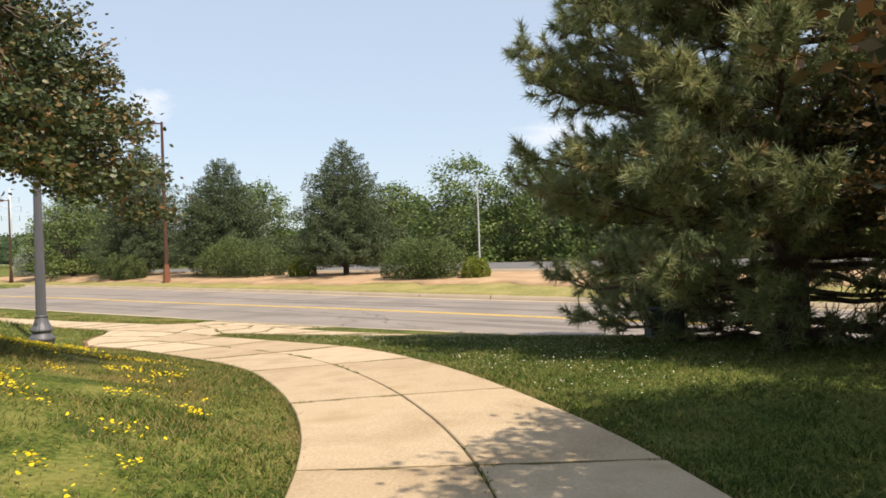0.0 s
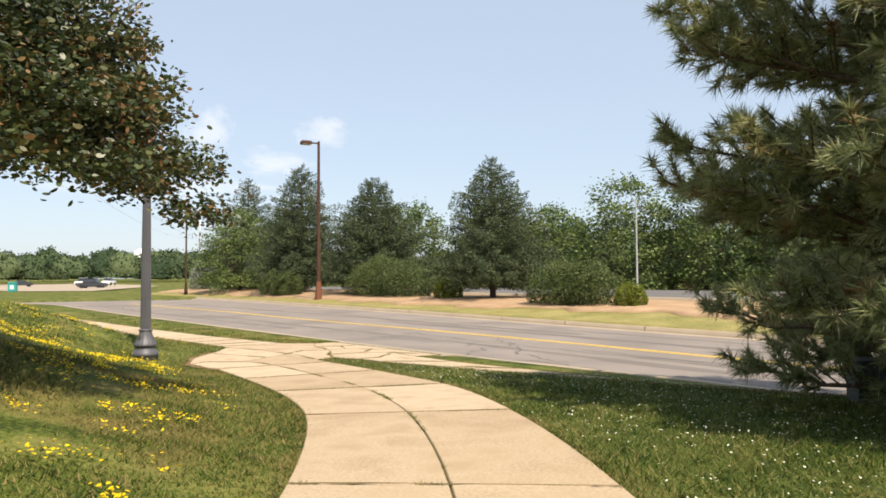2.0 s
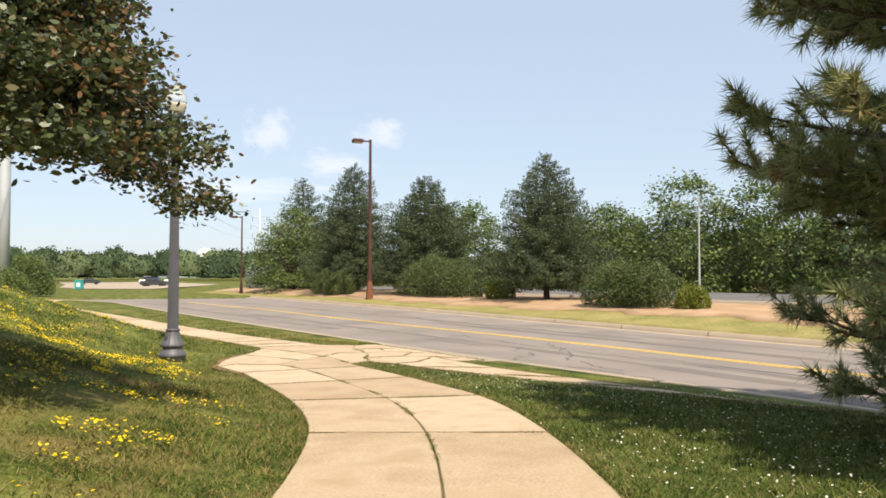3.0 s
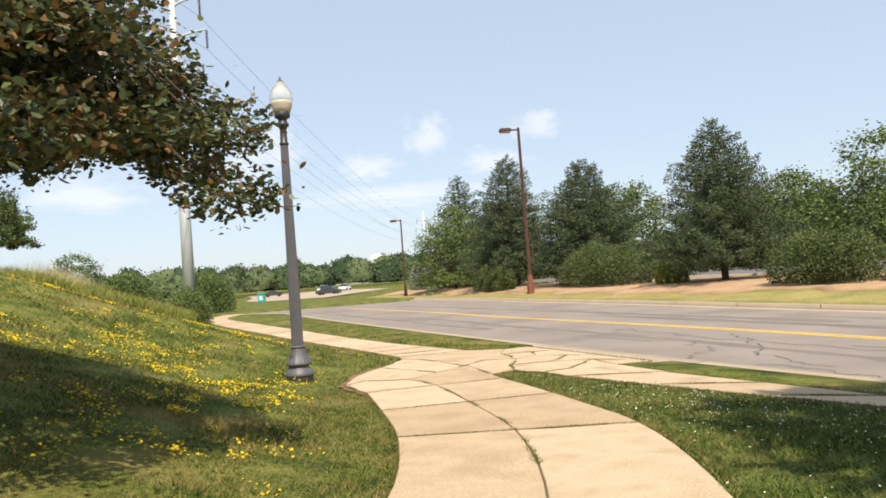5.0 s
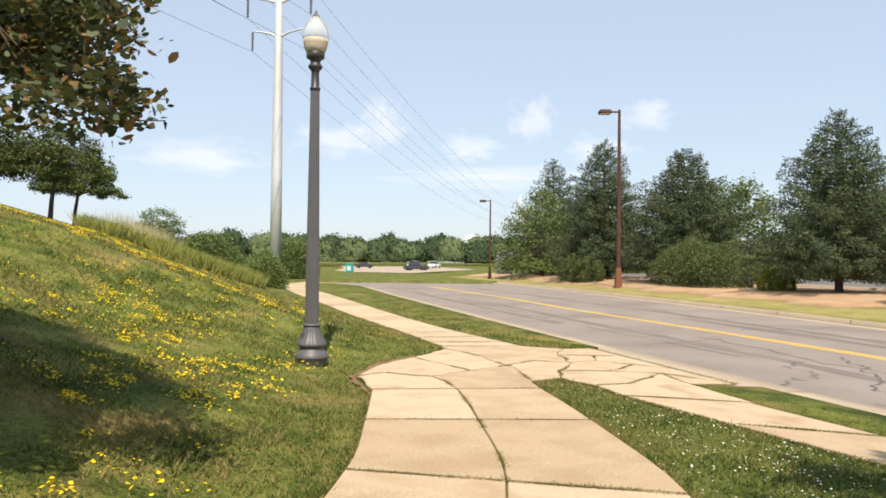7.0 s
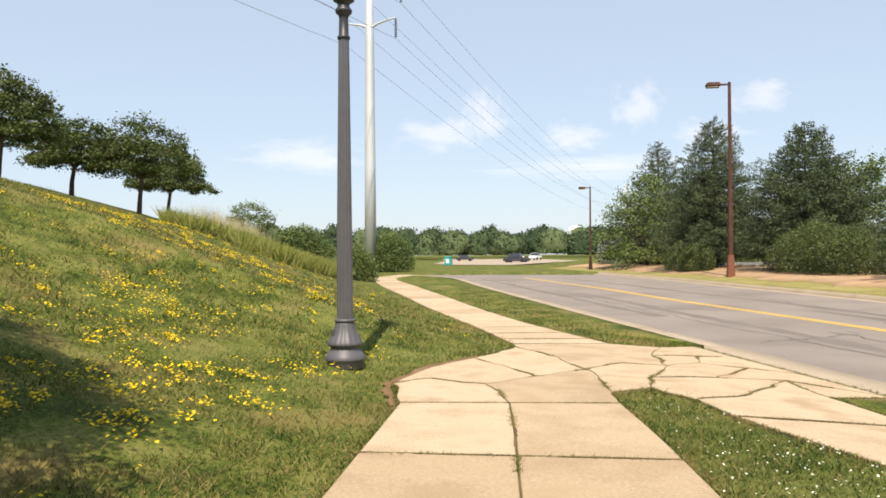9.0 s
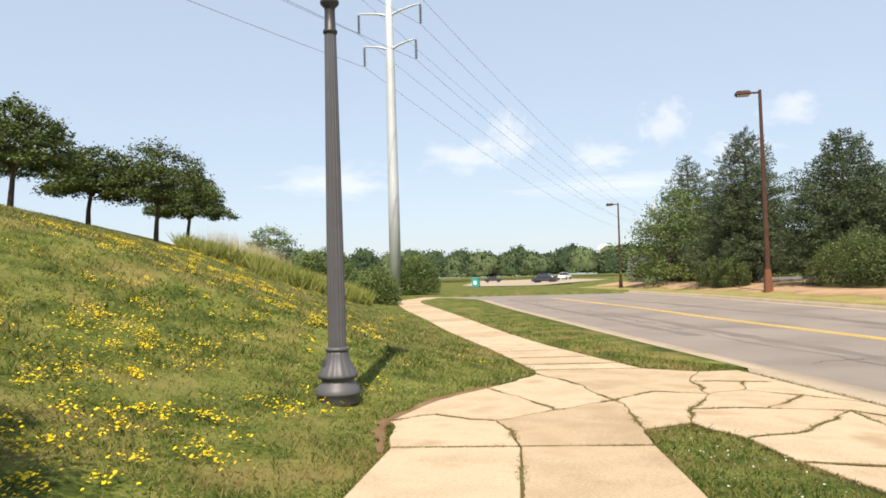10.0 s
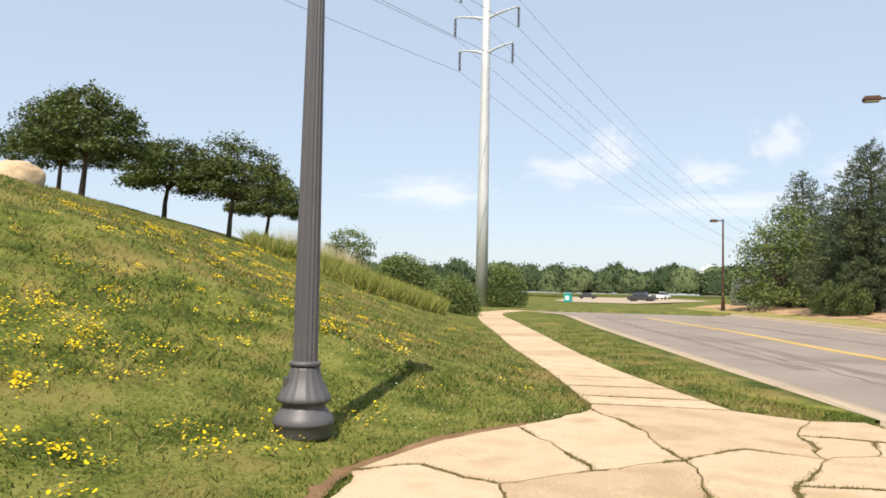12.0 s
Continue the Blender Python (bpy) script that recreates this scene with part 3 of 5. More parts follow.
add_slab(crackle([pM2, pM, (-8.15, 17.2), (-8.9, 17.45), pE3, pE2, (-9.2, 16.0), pE1]), gap=.006)
add_slab(crackle([(-8.15, 17.2), pN, pP, pE4, (-10.4, 18.4), pE3, (-8.9, 17.45)]), gap=.006)
add_slab(crackle([tS, pQ, (-7.3, 18.4), pO, (-8.5, 19.1), pN]), gap=.006)
add_slab(crackle([pN, (-8.5, 19.1), pO, pH, pR1, pS2, pS1, pE4, pP]), gap=.006)
add_slab(crackle([pQ, pW2, (-5.9, 18.1), pR3, (-6.9, 19.1), (-7.3, 18.4)]), gap=.006)
add_slab(crackle([(-7.3, 18.4), (-6.9, 19.1), pR2, (-7.9, 20.1), pO]), gap=.006)
add_slab(crackle([pO, (-7.9, 20.1), (-8.4, 20.75), pH]), gap=.006)
add_slab(crackle([pW2, pW1, place(14.4, 11.95), pT, pR3, (-5.9, 18.1)]), gap=.006)
add_slab(crackle([pH, (-8.4, 20.75), kE[1], kE[0], pR1]), gap=.006)
add_slab(crackle([(-8.4, 20.75), (-7.9, 20.1), pR2, kE[2], kE[1]]), gap=.006)
add_slab(crackle([pR2, (-6.9, 19.1), pR3, kE[3], kE[2]]), gap=.006)
add_slab(crackle([pR3, pT, kE[3]]), gap=.006)

# the pavement beside the road, both ways
for s0 in np.arange(-12, 14, 1.75):
    s1 = s0 + 1.75 if s0 < 12 else 14.4
    add_slab([edge_at(s0, 3.05), edge_at(s1, 3.05), edge_at(s1, 1.5), edge_at(s0, 1.5)])
FAR_L = np.array([(-11.2, 19.4), (-15.3, 21.3), (-20.4, 23.5), (-26, 26.1), (-35.5, 30.4), (-44, 34.6), (-49.6, 37.8), (-53.6, 42.2)])
FAR_R = np.array([(-10.3, 20.85), (-14.7, 22.5), (-20.0, 24.9), (-25.4, 27.5), (-34.8, 31.95), (-43.4, 36.0), (-48.2, 39.0), (-51.8, 43.0)])
K_FAR = 28
for k in range(K_FAR):
    ts = np.linspace(k, k + 1, 3) * (len(FAR_L) - 1) / K_FAR
    L = np.array([catmull(FAR_L, t) for t in ts])
    R = np.array([catmull(FAR_R, t) for t in ts])
    add_slab(np.concatenate([L, R[::-1]]), gap=.003, tilt=rng.normal(0, .001, 2))


def on_concrete(x, y):
    c = np.zeros(np.shape(x), bool)
    for p in CONCRETE:
        c |= inside(x, y, p)
    return c


# soil that fills the joints, a sheet just below the slab tops
bed_parts = []
for p in CONCRETE:
    c = p.mean(0)
    s, v = along(p[:, 0], p[:, 1])
    b, nv = base_height(s), near_edge(s)
    z = b + (ROAD_Z + .06 - b) * step(nv - 3.6, nv - .2, v) + .022
    bed_parts.append(np.c_[p, z])
me = bpy.data.meshes.new("joint_soil")
vs, fs, o = [], [], 0
for b in bed_parts:
    vs += b.tolist()
    fs.append(list(range(o, o + len(b))))
    o += len(b)
me.from_pydata(vs, [], fs)
me.update()
part_mesh("joint_soil", me, M_JOINT, footpath, "soil and weeds filling the joints")



def joint_dirt():
    """Silted, weedy dirt lying along the joints across the path and between the apron's pieces, wide and narrow by turns."""
    r = np.random.default_rng(141)
    V, F = [], []
    for poly in CONCRETE:
        q = np.roll(poly, -1, axis=0)
        for a, b in zip(poly, q):
            m, d = (a + b) / 2, b - a
            ln = np.hypot(*d)
            out = unit(np.array([d[1], -d[0]]))
            across = d[0] * d[1] > 0 and abs(d[0]) > .25 * ln
            near = m[1] > 14.3 and m[1] < 21
            probe = m + out * .06
            if ln < .05 or m[1] > 21 or not (across or near) or not on_concrete(probe[:1], probe[1:])[0]:
                continue
            n = max(4, int(ln / .05))
            u = np.linspace(0, 1, n)
            ph = (m[0] * 5, m[1] * 7) if ln < .3 else r.uniform(0, 6.28, 2)
            w = .004 + .011 * (np.sin(u * ln * 2.3 + ph[0]) + .8 * np.sin(u * ln * 6.1 + ph[1])) + r.normal(0, .005, n)
            w = np.clip(w, 0.001, .030)
            p = a + d * u[:, None]
            s_, v_ = along(p[:, 0], p[:, 1])
            bh, nv = base_height(s_), near_edge(s_)
            z = bh + (ROAD_Z + .06 - bh) * step(nv - 3.6, nv - .2, v_) + .0405
            o = len(V)
            for i in range(n):
                V += [(p[i, 0] + out[0] * k * w[i], p[i, 1] + out[1] * k * w[i], z[i] + (.004 if k == 0 else 0)) for k in (-.3, 0, 1)]
            F += [(o + 3 * i + j, o + 3 * i + j + 1, o + 3 * i + j + 4, o + 3 * i + j + 3) for i in range(n - 1) for j in (0, 1)]
    part_mesh("joint_dirt", mesh_np("joint_dirt", V, F), M_JOINT, footpath, "dark silt and moss along the joints")


joint_dirt()

# bare earth where turf meets the concrete
EARTH = np.array([(-7.3, 14.68), (-8.1, 15.12), (-8.7, 15.5), (-9.61, 16.65), (-10.12, 17.8)])
V = []
for k in np.linspace(0, 4, 60):
    p, q = catmull(EARTH, k), catmull(EARTH, min(4, k + .02)) - catmull(EARTH, k - .02)
    q = unit(np.array([-q[1], q[0]]))
    w = (.07 + .035 * math.sin(k * 7) + .02 * math.sin(k * 17)) * min(1, .05 + k * 1.2, .05 + (4 - k) * 1.2)
    for o, lift in ((-.03, .03), (w * .5, .05), (w, .03)):
        e = p + q * o
        V.append((e[0], e[1], float(land(*e)) + lift))
i = (np.arange(59)[:, None] * 3 + np.arange(2)[None]).ravel()
earth = part_mesh("earth_edge", mesh_np("earth_edge", V, np.stack([i, i + 1, i + 4, i + 3], -1)), M_DIRT, smooth=True)
tagged(earth, "bare brown earth along the edge of the footpath", "soil", kind="structure")
# ---------------------------------------------------------------- trees and shrubs


def ground_z(x, y):
    return float(land(x, y))


def crown_tree(name, x, y, height, spread, clear, trunk_r, leaf, leaves, mat, bark, label, category, seed, group="", dome=0.6, clusters=70, lean=(0, 0), drop=0.0, z=None, limb=0.05, cl=0.17, twig=.08, sprays=0, spray=.6, flat=.62, oval=False):
    """A broad tree: trunk, limbs and a crown of many leaves in clumps with gaps. drop: how far the rim hangs below the crown's foot."""
    r = np.random.default_rng(seed)
    t = thing(name, (x, y, ground_z(x, y) - .05 if z is None else z), label, category, group)
    fork = clear * .85 + .1
    base = np.array([(0, 0, 0), (lean[0] * .3, lean[1] * .3, fork * .5), (lean[0], lean[1], fork)])
    wood = [tube_np(base + r.normal(0, .015, base.shape), [trunk_r * 1.25, trunk_r, trunk_r * .85], 9)]
    top = height - clear
    centres = []
    golden = math.pi * (3 - math.sqrt(5))
    for k in range(clusters):
        f = (k + .5) / clusters
        a = k * golden + r.uniform(-.4, .4)
        rad = spread * math.sqrt(f) * r.uniform(.82, 1.08)
        edge = rad / spread
        hi = clear + top * (dome * (1 - edge ** 2) + (1 - dome) * (1 - edge ** 5))
        lo = clear + .20 * top * (1 - edge) - drop * edge ** 2 * max(0, math.cos(a - .35))
        for w in ((.94, .55, .08) if edge < .8 else (.75, .2)):
            zz = lo + (hi - lo) * (w + r.uniform(-.18, .06))
            centres.append((lean[0] + rad * math.cos(a), lean[1] + rad * math.sin(a), zz))
    centres = np.array(centres)
    f0 = base[-1]
    n_main = max(5, clusters // 8)
    mains = []
    for k in range(n_main):
        c = centres[r.integers(len(centres))]
        a = 2 * math.pi * k / n_main + r.uniform(-.3, .3)
        tip = np.array([lean[0] + .6 * spread * math.cos(a), lean[1] + .6 * spread * math.sin(a), clear + top * r.uniform(.3, .65)])
        mid = (f0 + tip) / 2 + np.array([0, 0, -.06 * spread]) + r.normal(0, .06 * spread, 3)
        pts = np.array([f0 - (0, 0, .1), f0 * .6 + mid * .4, mid, tip])
        wood.append(tube_np(pts, [trunk_r * .6, trunk_r * .48, trunk_r * .36, trunk_r * .16], 6))
        mains.append(np.concatenate([np.linspace(f0, mid, 4), np.linspace(mid, tip, 5)]))
    allm = np.concatenate(mains)
    for c in centres:
        d = np.linalg.norm(allm - c, axis=1)
        q = allm[int(d.argmin())]
        mid = (q + c) / 2 + r.normal(0, .05 * spread, 3)
        wood.append(tube_np(np.array([q, mid, c]), [trunk_r * .13, trunk_r * .08, trunk_r * .03], 4))
    hub = np.array([lean[0], lean[1], clear + top * .25])
    leafy = []
    for k in range(sprays):
        c = centres[r.integers(len(centres))]
        o = unit(c - hub + r.normal(0, .35, 3) * np.array([1, 1, .5]))
        q0 = c + o * cl * spread * .5
        ln = spray * r.uniform(.5, 1.2)
        tip = q0 + o * ln + np.array([0, 0, r.uniform(.0, .4) * ln])
        mid = (q0 + tip) / 2 + np.array([0, 0, -.07 * ln])
        wood.append(tube_np(np.array([c, q0, mid, tip]), [.009, .007, .005, .003], 4))
        u = np.linspace(.1, 1, max(5, int(ln / leaf * 2.4)))[:, None]
        leafy.append((1 - u) ** 2 * q0 + 2 * u * (1 - u) * mid + u ** 2 * tip + r.normal(0, leaf * .45, (len(u), 3)))
    wv, wf = join_np(wood)
    part_mesh("trunk", mesh_np("trunk", wv, wf), bark, t, smooth=True)
    per = leaves // len(centres)
    pts = []
    for c in centres:
        g = r.normal(size=(per, 3)) * np.array([1, 1, flat])
        g = unit(g) * (r.uniform(0.1, 1, per) ** .5)[:, None]
        out = unit(c - np.array([lean[0], lean[1], clear + top * .3])) * cl * spread * .35
        p = c + g * cl * spread * r.uniform(.75, 1.3) * np.array([1, 1, .7]) + out
        stray = r.random(per) < twig
        p[stray] += (unit(c - f0) * r.uniform(0, 1, (per, 1)) * cl * spread * .8)[stray]
        pts.append(p)
    V, F = leaf_quads(np.concatenate(pts + leafy), leaf, seed=seed + 5, oval=oval)
    part_mesh("crown", mesh_np("crown", V, F), mat, t)
    return t


def spruce(x, y, height, radius, seed, label, mat=None, clear=.5, clumps=9000, clump=.19, name="spruce_tree", z=None, power=.64, group="spruces beyond the road"):
    """A conifer: straight trunk, whorls of boughs, drooping needle sprays."""
    r = np.random.default_rng(seed)
    t = thing(name, (x, y, ground_z(x, y) - .05 if z is None else z), label, "tree", group)
    wood = [tube_np([(0, 0, 0), (0, 0, height * .5), (0, 0, height * .99)], [.02 * height + .03, .012 * height, .012], 8)]
    pts = []
    levels = int(height * 3.2)
    for k in range(levels):
        f = (k + .3) / levels
        zc = clear + (height - clear) * f
        R = radius * (1 - f) ** power * (min(1, .62 + f * 3.2)) * r.uniform(.86, 1.08)
        nb = max(4, int(11 * (1 - f) + 4))
        a0 = r.uniform(0, 6.28)
        for b in range(nb):
            a = a0 + 6.283 * b / nb + r.uniform(-.2, .2)
            ln = max(.18, R * r.uniform(.72, 1.16))
            d = np.array([math.cos(a), math.sin(a), 0])
            rise = .28 * f * ln - .1 * ln * (1 - f)
            tip = d * ln + np.array([0, 0, zc + rise + r.uniform(-.15, .25)])
            root = np.array([0, 0, zc + r.uniform(-.2, .2)])
            mid = (root + tip) / 2 - np.array([0, 0, .06 * ln])
            wood.append(tube_np(np.array([root, mid, tip]), [.02 + .008 * ln, .014, .005], 4))
            n = max(4, int(clumps * ln / (levels * 9 * radius * .5)))
            u = r.uniform(.22, 1.04, n) ** .8
            c = root + (mid - root) * np.minimum(2 * u, 1)[:, None] + (tip - mid) * np.maximum(2 * u - 1, 0)[:, None]
            sd = np.array([-d[1], d[0], 0])
            c = c + sd * (r.uniform(-1, 1, n) * .30 * ln * (1.1 - u) + r.normal(0, .09, n))[:, None] + np.c_[np.zeros(n), np.zeros(n), r.uniform(-.34, .10, n)]
            pts.append(c)
    wv, wf = join_np(wood)
    part_mesh("trunk", mesh_np("trunk", wv, wf), M_BARK, t, smooth=True)
    V, F = leaf_quads(np.concatenate(pts), clump, aspect=.34, flat=.2, seed=seed + 3, droop=.3)
    part_mesh("crown", mesh_np("crown", V, F), mat or M_SPRUCE, t)
    return t


def shrub(name, x, y, w, d, h, mat, label, seed, leaves=9000, leaf=.13, turn=0.0, group="shrubs in the mulch bed", lobes=5, z=None):
    """A rounded shrub: many stems and a lumpy mass of leaves."""
    r = np.random.default_rng(seed)
    t = thing(name, (x, y, ground_z(x, y) + .03 if z is None else z), label, "shrub", group, turn)
    wood, pts = [], []
    for k in range(lobes):
        u = -1 + 2 * (k + .5) / lobes
        cx, cy = u * w * .30, r.uniform(-.12, .12) * d
        rx, ry, rz = w * (.30 + .22 / lobes) * r.uniform(.9, 1.08), d * .46 * r.uniform(.9, 1.1), h * r.uniform(.86, 1.0) * (1 - .10 * u * u)
        n = int(1.5 * leaves) // lobes
        g = unit(r.normal(size=(n, 3)))
        g[:, 2] = np.abs(g[:, 2]) * .95 + .02
        g[:, :2] *= (.84 + .16 * np.minimum(1, g[:, 2:] * 3.2))
        bump = 1 + .10 * np.sin(g[:, 0] * 7 + k) * np.cos(g[:, 1] * 8 + g[:, 2] * 5) + r.normal(0, .035, n)
        q = g * (r.uniform(.55, 1, n) ** .45 * bump)[:, None] * np.array([rx, ry, rz])
        pts.append(q + np.array([cx, cy, 0.05]))
        for b in range(6):
            e = q[r.integers(n)] + np.array([cx, cy, 0])
            wood.append(tube_np(np.array([(cx + r.normal(0, .12), cy + r.normal(0, .12), 0), (cx * .7 + e[0] * .3, cy * .7 + e[1] * .3, e[2] * .5), e]), [.03, .022, .008], 5))
    wv, wf = join_np(wood)
    part_mesh("stem", mesh_np("stem", wv, wf), M_BARK, t)
    P = np.concatenate(pts)
    P[:, 2] = np.maximum(P[:, 2], .02)
    V, F = leaf_quads(P, leaf * .78, seed=seed + 2, flat=.3)
    part_mesh("foliage", mesh_np("foliage", V, F), mat, t)
    return t


def big_pine(x, y, height, radius, seed):
    """A long-needled pine: upswept boughs, twigs like bottle brushes along their length, bare dead wood near the ground."""
    r = np.random.default_rng(seed)
    t = thing("pine_tree", (x, y, ground_z(x, y) - .05), "large green pine with long needles and bare lower twigs", "tree")
    wood = [tube_np([(0, 0, 0), (.05, .02, height * .5), (0, 0, height)], [.24, .16, .02], 10)]
    tuft_p, tuft_d = [], []
    levels = 23
    for k in range(levels):
        f = (k + .2) / levels
        zc = .28 + (height - .5) * f
        prof = radius * float(np.interp(f, [0, .03, .06, .1, .2, .32, .42, .52, .63, .8, 1], [.5, .78, 1.04, 1.17, 1.19, 1.15, 1.06, .96, .82, .46, .06]))
        nb = 12 if f < .2 else 11 if f < .6 else 8
        a0 = r.uniform(0, 6.28)
        for b in range(nb):
            a = a0 + 6.283 * b / nb + r.uniform(-.28, .28)
            ln = prof * r.uniform(.78, 1.0) + .1
            d = np.array([math.cos(a), math.sin(a), 0])
            root = np.array([0, 0, max(.2, zc + r.uniform(-.5, .45))])
            low = f < .1
            mid = root + d * ln * .6 + np.array([0, 0, (-.05 if low else .02) * ln])
            tip = root + d * ln + np.array([0, 0, (.0 if low else .13 + .26 * f) * ln + r.uniform(-.15, .22)])
            u = np.linspace(0, 1, 9)[:, None]
            curve = (1 - u) ** 2 * root + 2 * u * (1 - u) * mid + u ** 2 * tip
            curve[1:-1] += r.normal(0, .035, (7, 3))
            wood.append(tube_np(curve, np.linspace(.05 if f < .6 else .035, .010, 9), 5))
            nt = int(9 + ln * 8)
            for q in range(nt):
                w = r.uniform(.14, 1.0) ** .68
                i = w * 8
                j = int(min(7, i))
                p = curve[j] * (1 - (i - j)) + curve[j + 1] * (i - j)
                side = unit(np.cross(d, (0, 0, 1)) * r.uniform(-1, 1) + d * r.uniform(.15, .8) + np.array([0, 0, r.uniform(-.5, .95)]))
                tl = r.uniform(.25, .7) * (1.35 - .75 * w)
                e = p + side * tl + np.array([0, 0, .2 * tl])
                bend_ = (p + e) / 2 + np.array([0, 0, -.08 * tl])
                wood.append(tube_np(np.array([p, bend_, e]), [.012, .009, .006], 3))
                if (f < .04 and r.random() < .6) or (w < .45 and f < .16 and r.random() < .6):
                    for x2 in range(2):
                        s2 = unit(side + r.normal(0, .6, 3))
                        wood.append(tube_np(np.array([e, e + s2 * .12, e + s2 * r.uniform(.2, .45)]), [.006, .004, .002], 3))
                    continue
                up = unit(e - bend_)
                for g in (.3, .58, .8, 1):
                    tuft_p.append(bend_ + (e - bend_) * g if g > .3 else p + (e - p) * .42)
                    tuft_d.append(unit(up + r.normal(0, .12, 3)))
            for g in (.82, .91, 1.0):
                tuft_p.append(curve[4] + (tip - curve[4]) * (2 * g - 1))
                tuft_d.append(unit(d * .8 + np.array([0, 0, .75])))
    wv, wf = join_np(wood)
    part_mesh("trunk", mesh_np("trunk", wv, wf), M_PINEBARK, t, smooth=True)
    P, D = np.array(tuft_p), np.array(tuft_d)
    brown = r.random(len(P)) < .035
    for nm, sel, mt in (("needles", ~brown, M_NEEDLE), ("dead_needles", brown, M_DEADNEEDLE)):
        p, d = P[sel], D[sel]
        n, k = len(p), 25
        c = np.repeat(p, k, 0) - np.repeat(d, k, 0) * r.uniform(0, .10, (n * k, 1))
        q = unit(np.repeat(d, k, 0) * r.uniform(.35, 1.1, (n * k, 1)) + unit(r.normal(size=(n * k, 3))) * .85)
        ln = r.uniform(.12, .20, (n * k, 1))
        sd = unit(np.cross(q, r.normal(size=(n * k, 3)))) * .0068
        V = np.stack([c - sd, c + sd, c + q * ln + np.array([0, 0, -.014])], 1).reshape(-1, 3)
        part_mesh(nm, mesh_np(nm, V, np.arange(len(V)).reshape(-1, 3)), mt, t, "" if nm == "needles" else "dead brown needles")
    return t


# the crabapple on the bank, and a second one beside the path on the other side
crown_tree("crabapple_tree", -6.75, 8.2, 4.8, 2.8, 2.4, .15, .066, 135000, M_CRAB, M_BARK, "spreading crabapple tree with green and rust leaves on the bank", "tree", 11, "crabapple trees", dome=1.25, clusters=150, drop=1.0, lean=(1.05, -.25), z=ground_z(-6.75, 8.2) - .54, cl=.15, twig=.03, sprays=460, spray=.42, flat=.42, oval=True)
crown_tree("crabapple_tree", 6.7, 9.6, 5.5, 2.5, 1.6, .15, .075, 64000, M_CRABR, M_BARK, "dark crabapple tree with reddish leaves beside the pine", "tree", 12, "crabapple trees", dome=.5, clusters=190, drop=.1, cl=.15, twig=.04, sprays=200, spray=.5)
crown_tree("crabapple_tree", 7.0, 3.7, 5.8, 3.5, 1.8, .15, .105, 66000, M_CRABR, M_BARK, "dark crabapple tree with reddish leaves near the path", "tree", 13, "crabapple trees", dome=.5, clusters=170, drop=0, lean=(-.4, -.3), cl=.17, twig=.05, sprays=150, spray=.6)
# unseen extra tree, added to block sky light from the right-hand lawn
crown_tree("crabapple_tree", 9.9, 8.2, 5.8, 3.3, 1.8, .15, .1, 32000, M_CRABR, M_BARK, "dark crabapple tree with reddish leaves beside the pine", "tree", 14, "crabapple trees", dome=.5, clusters=130, drop=0, cl=.17, twig=.05)
big_pine(4.6, 12.4, 9.6, 3.25, 21)

# small trees along the crest of the bank
for x, y, h, sp, cl_, sd in ((-38.5, 18.9, 4.4, 2.5, 2.05, 31), (-45.8, 22.0, 4.1, 2.2, 2.0, 32), (-40.0, 16.2, 3.6, 2.2, 1.6, 33), (-34.4, 12.9, 4.1, 2.2, 1.8, 34), (-43.0, 11.6, 5.0, 2.7, 2.0, 35)):
    crown_tree("crabapple_tree", x, y, h, sp, cl_, .10, .14, 15000, M_HILLTREE, M_BARK, "small flat-topped tree on the grassy crest", "tree", sd, "small trees on the crest", dome=.9, clusters=70, lean=(.2, .1), drop=.12, cl=.18, sprays=110, spray=.35, flat=.5)

# trees beyond the road
spruce(-13.0, 45.3, 8.4, 4.2, 41, "broad dark spruce with a bare trunk in the mulch bed", clear=1.2, clumps=60000, clump=.135)
spruce(-26.2, 54.6, 9.1, 5.0, 42, "tall dark green spruce behind shrubs", clear=1.3, clumps=58000, clump=.165)
spruce(-35.7, 58.8, 11.3, 5.1, 43, "tall dark green spruce behind shrubs", clear=1.3, clumps=58000, clump=.165)
spruce(-51.2, 71.2, 12.6, 5.0, 44, "tall dark green spruce behind shrubs", clear=.5, clumps=38000, clump=.19)
spruce(-40.5, 63.8, 8.0, 3.0, 45, "dark green spruce behind shrubs", clear=.5, clumps=24000, clump=.18)
crown_tree("broadleaf_tree", -46.6, 64.0, 8.2, 4.1, .9, .16, .22, 17000, M_DECID, M_BARK, "round leafy tree beside the spruces", "tree", 51, "broadleaf trees", dome=.75, clusters=80, cl=.24, drop=.2)
for x, y, h, sp, sd in ((-10.5, 76, 10.4, 5.6, 52), (-3.0, 72, 9.4, 5.2, 53), (-28, 88, 10.5, 5, 54), (-20, 84, 9, 4.6, 55), (4.5, 66, 10.5, 5, 56), (11, 60, 11, 5, 57), (-46, 92, 11, 5, 58), (18, 56, 11, 5, 59), (-37, 84, 10, 5, 60), (-60, 92, 11, 5.2, 61), (26, 52, 11, 5, 62)):
    crown_tree("broadleaf_tree", x, y, h, sp, .5, .25, .33, 15000, M_DECID, M_BARK, "large leafy tree behind the car park", "tree", sd, "trees behind the car park", dome=.7, clusters=70, cl=.24)

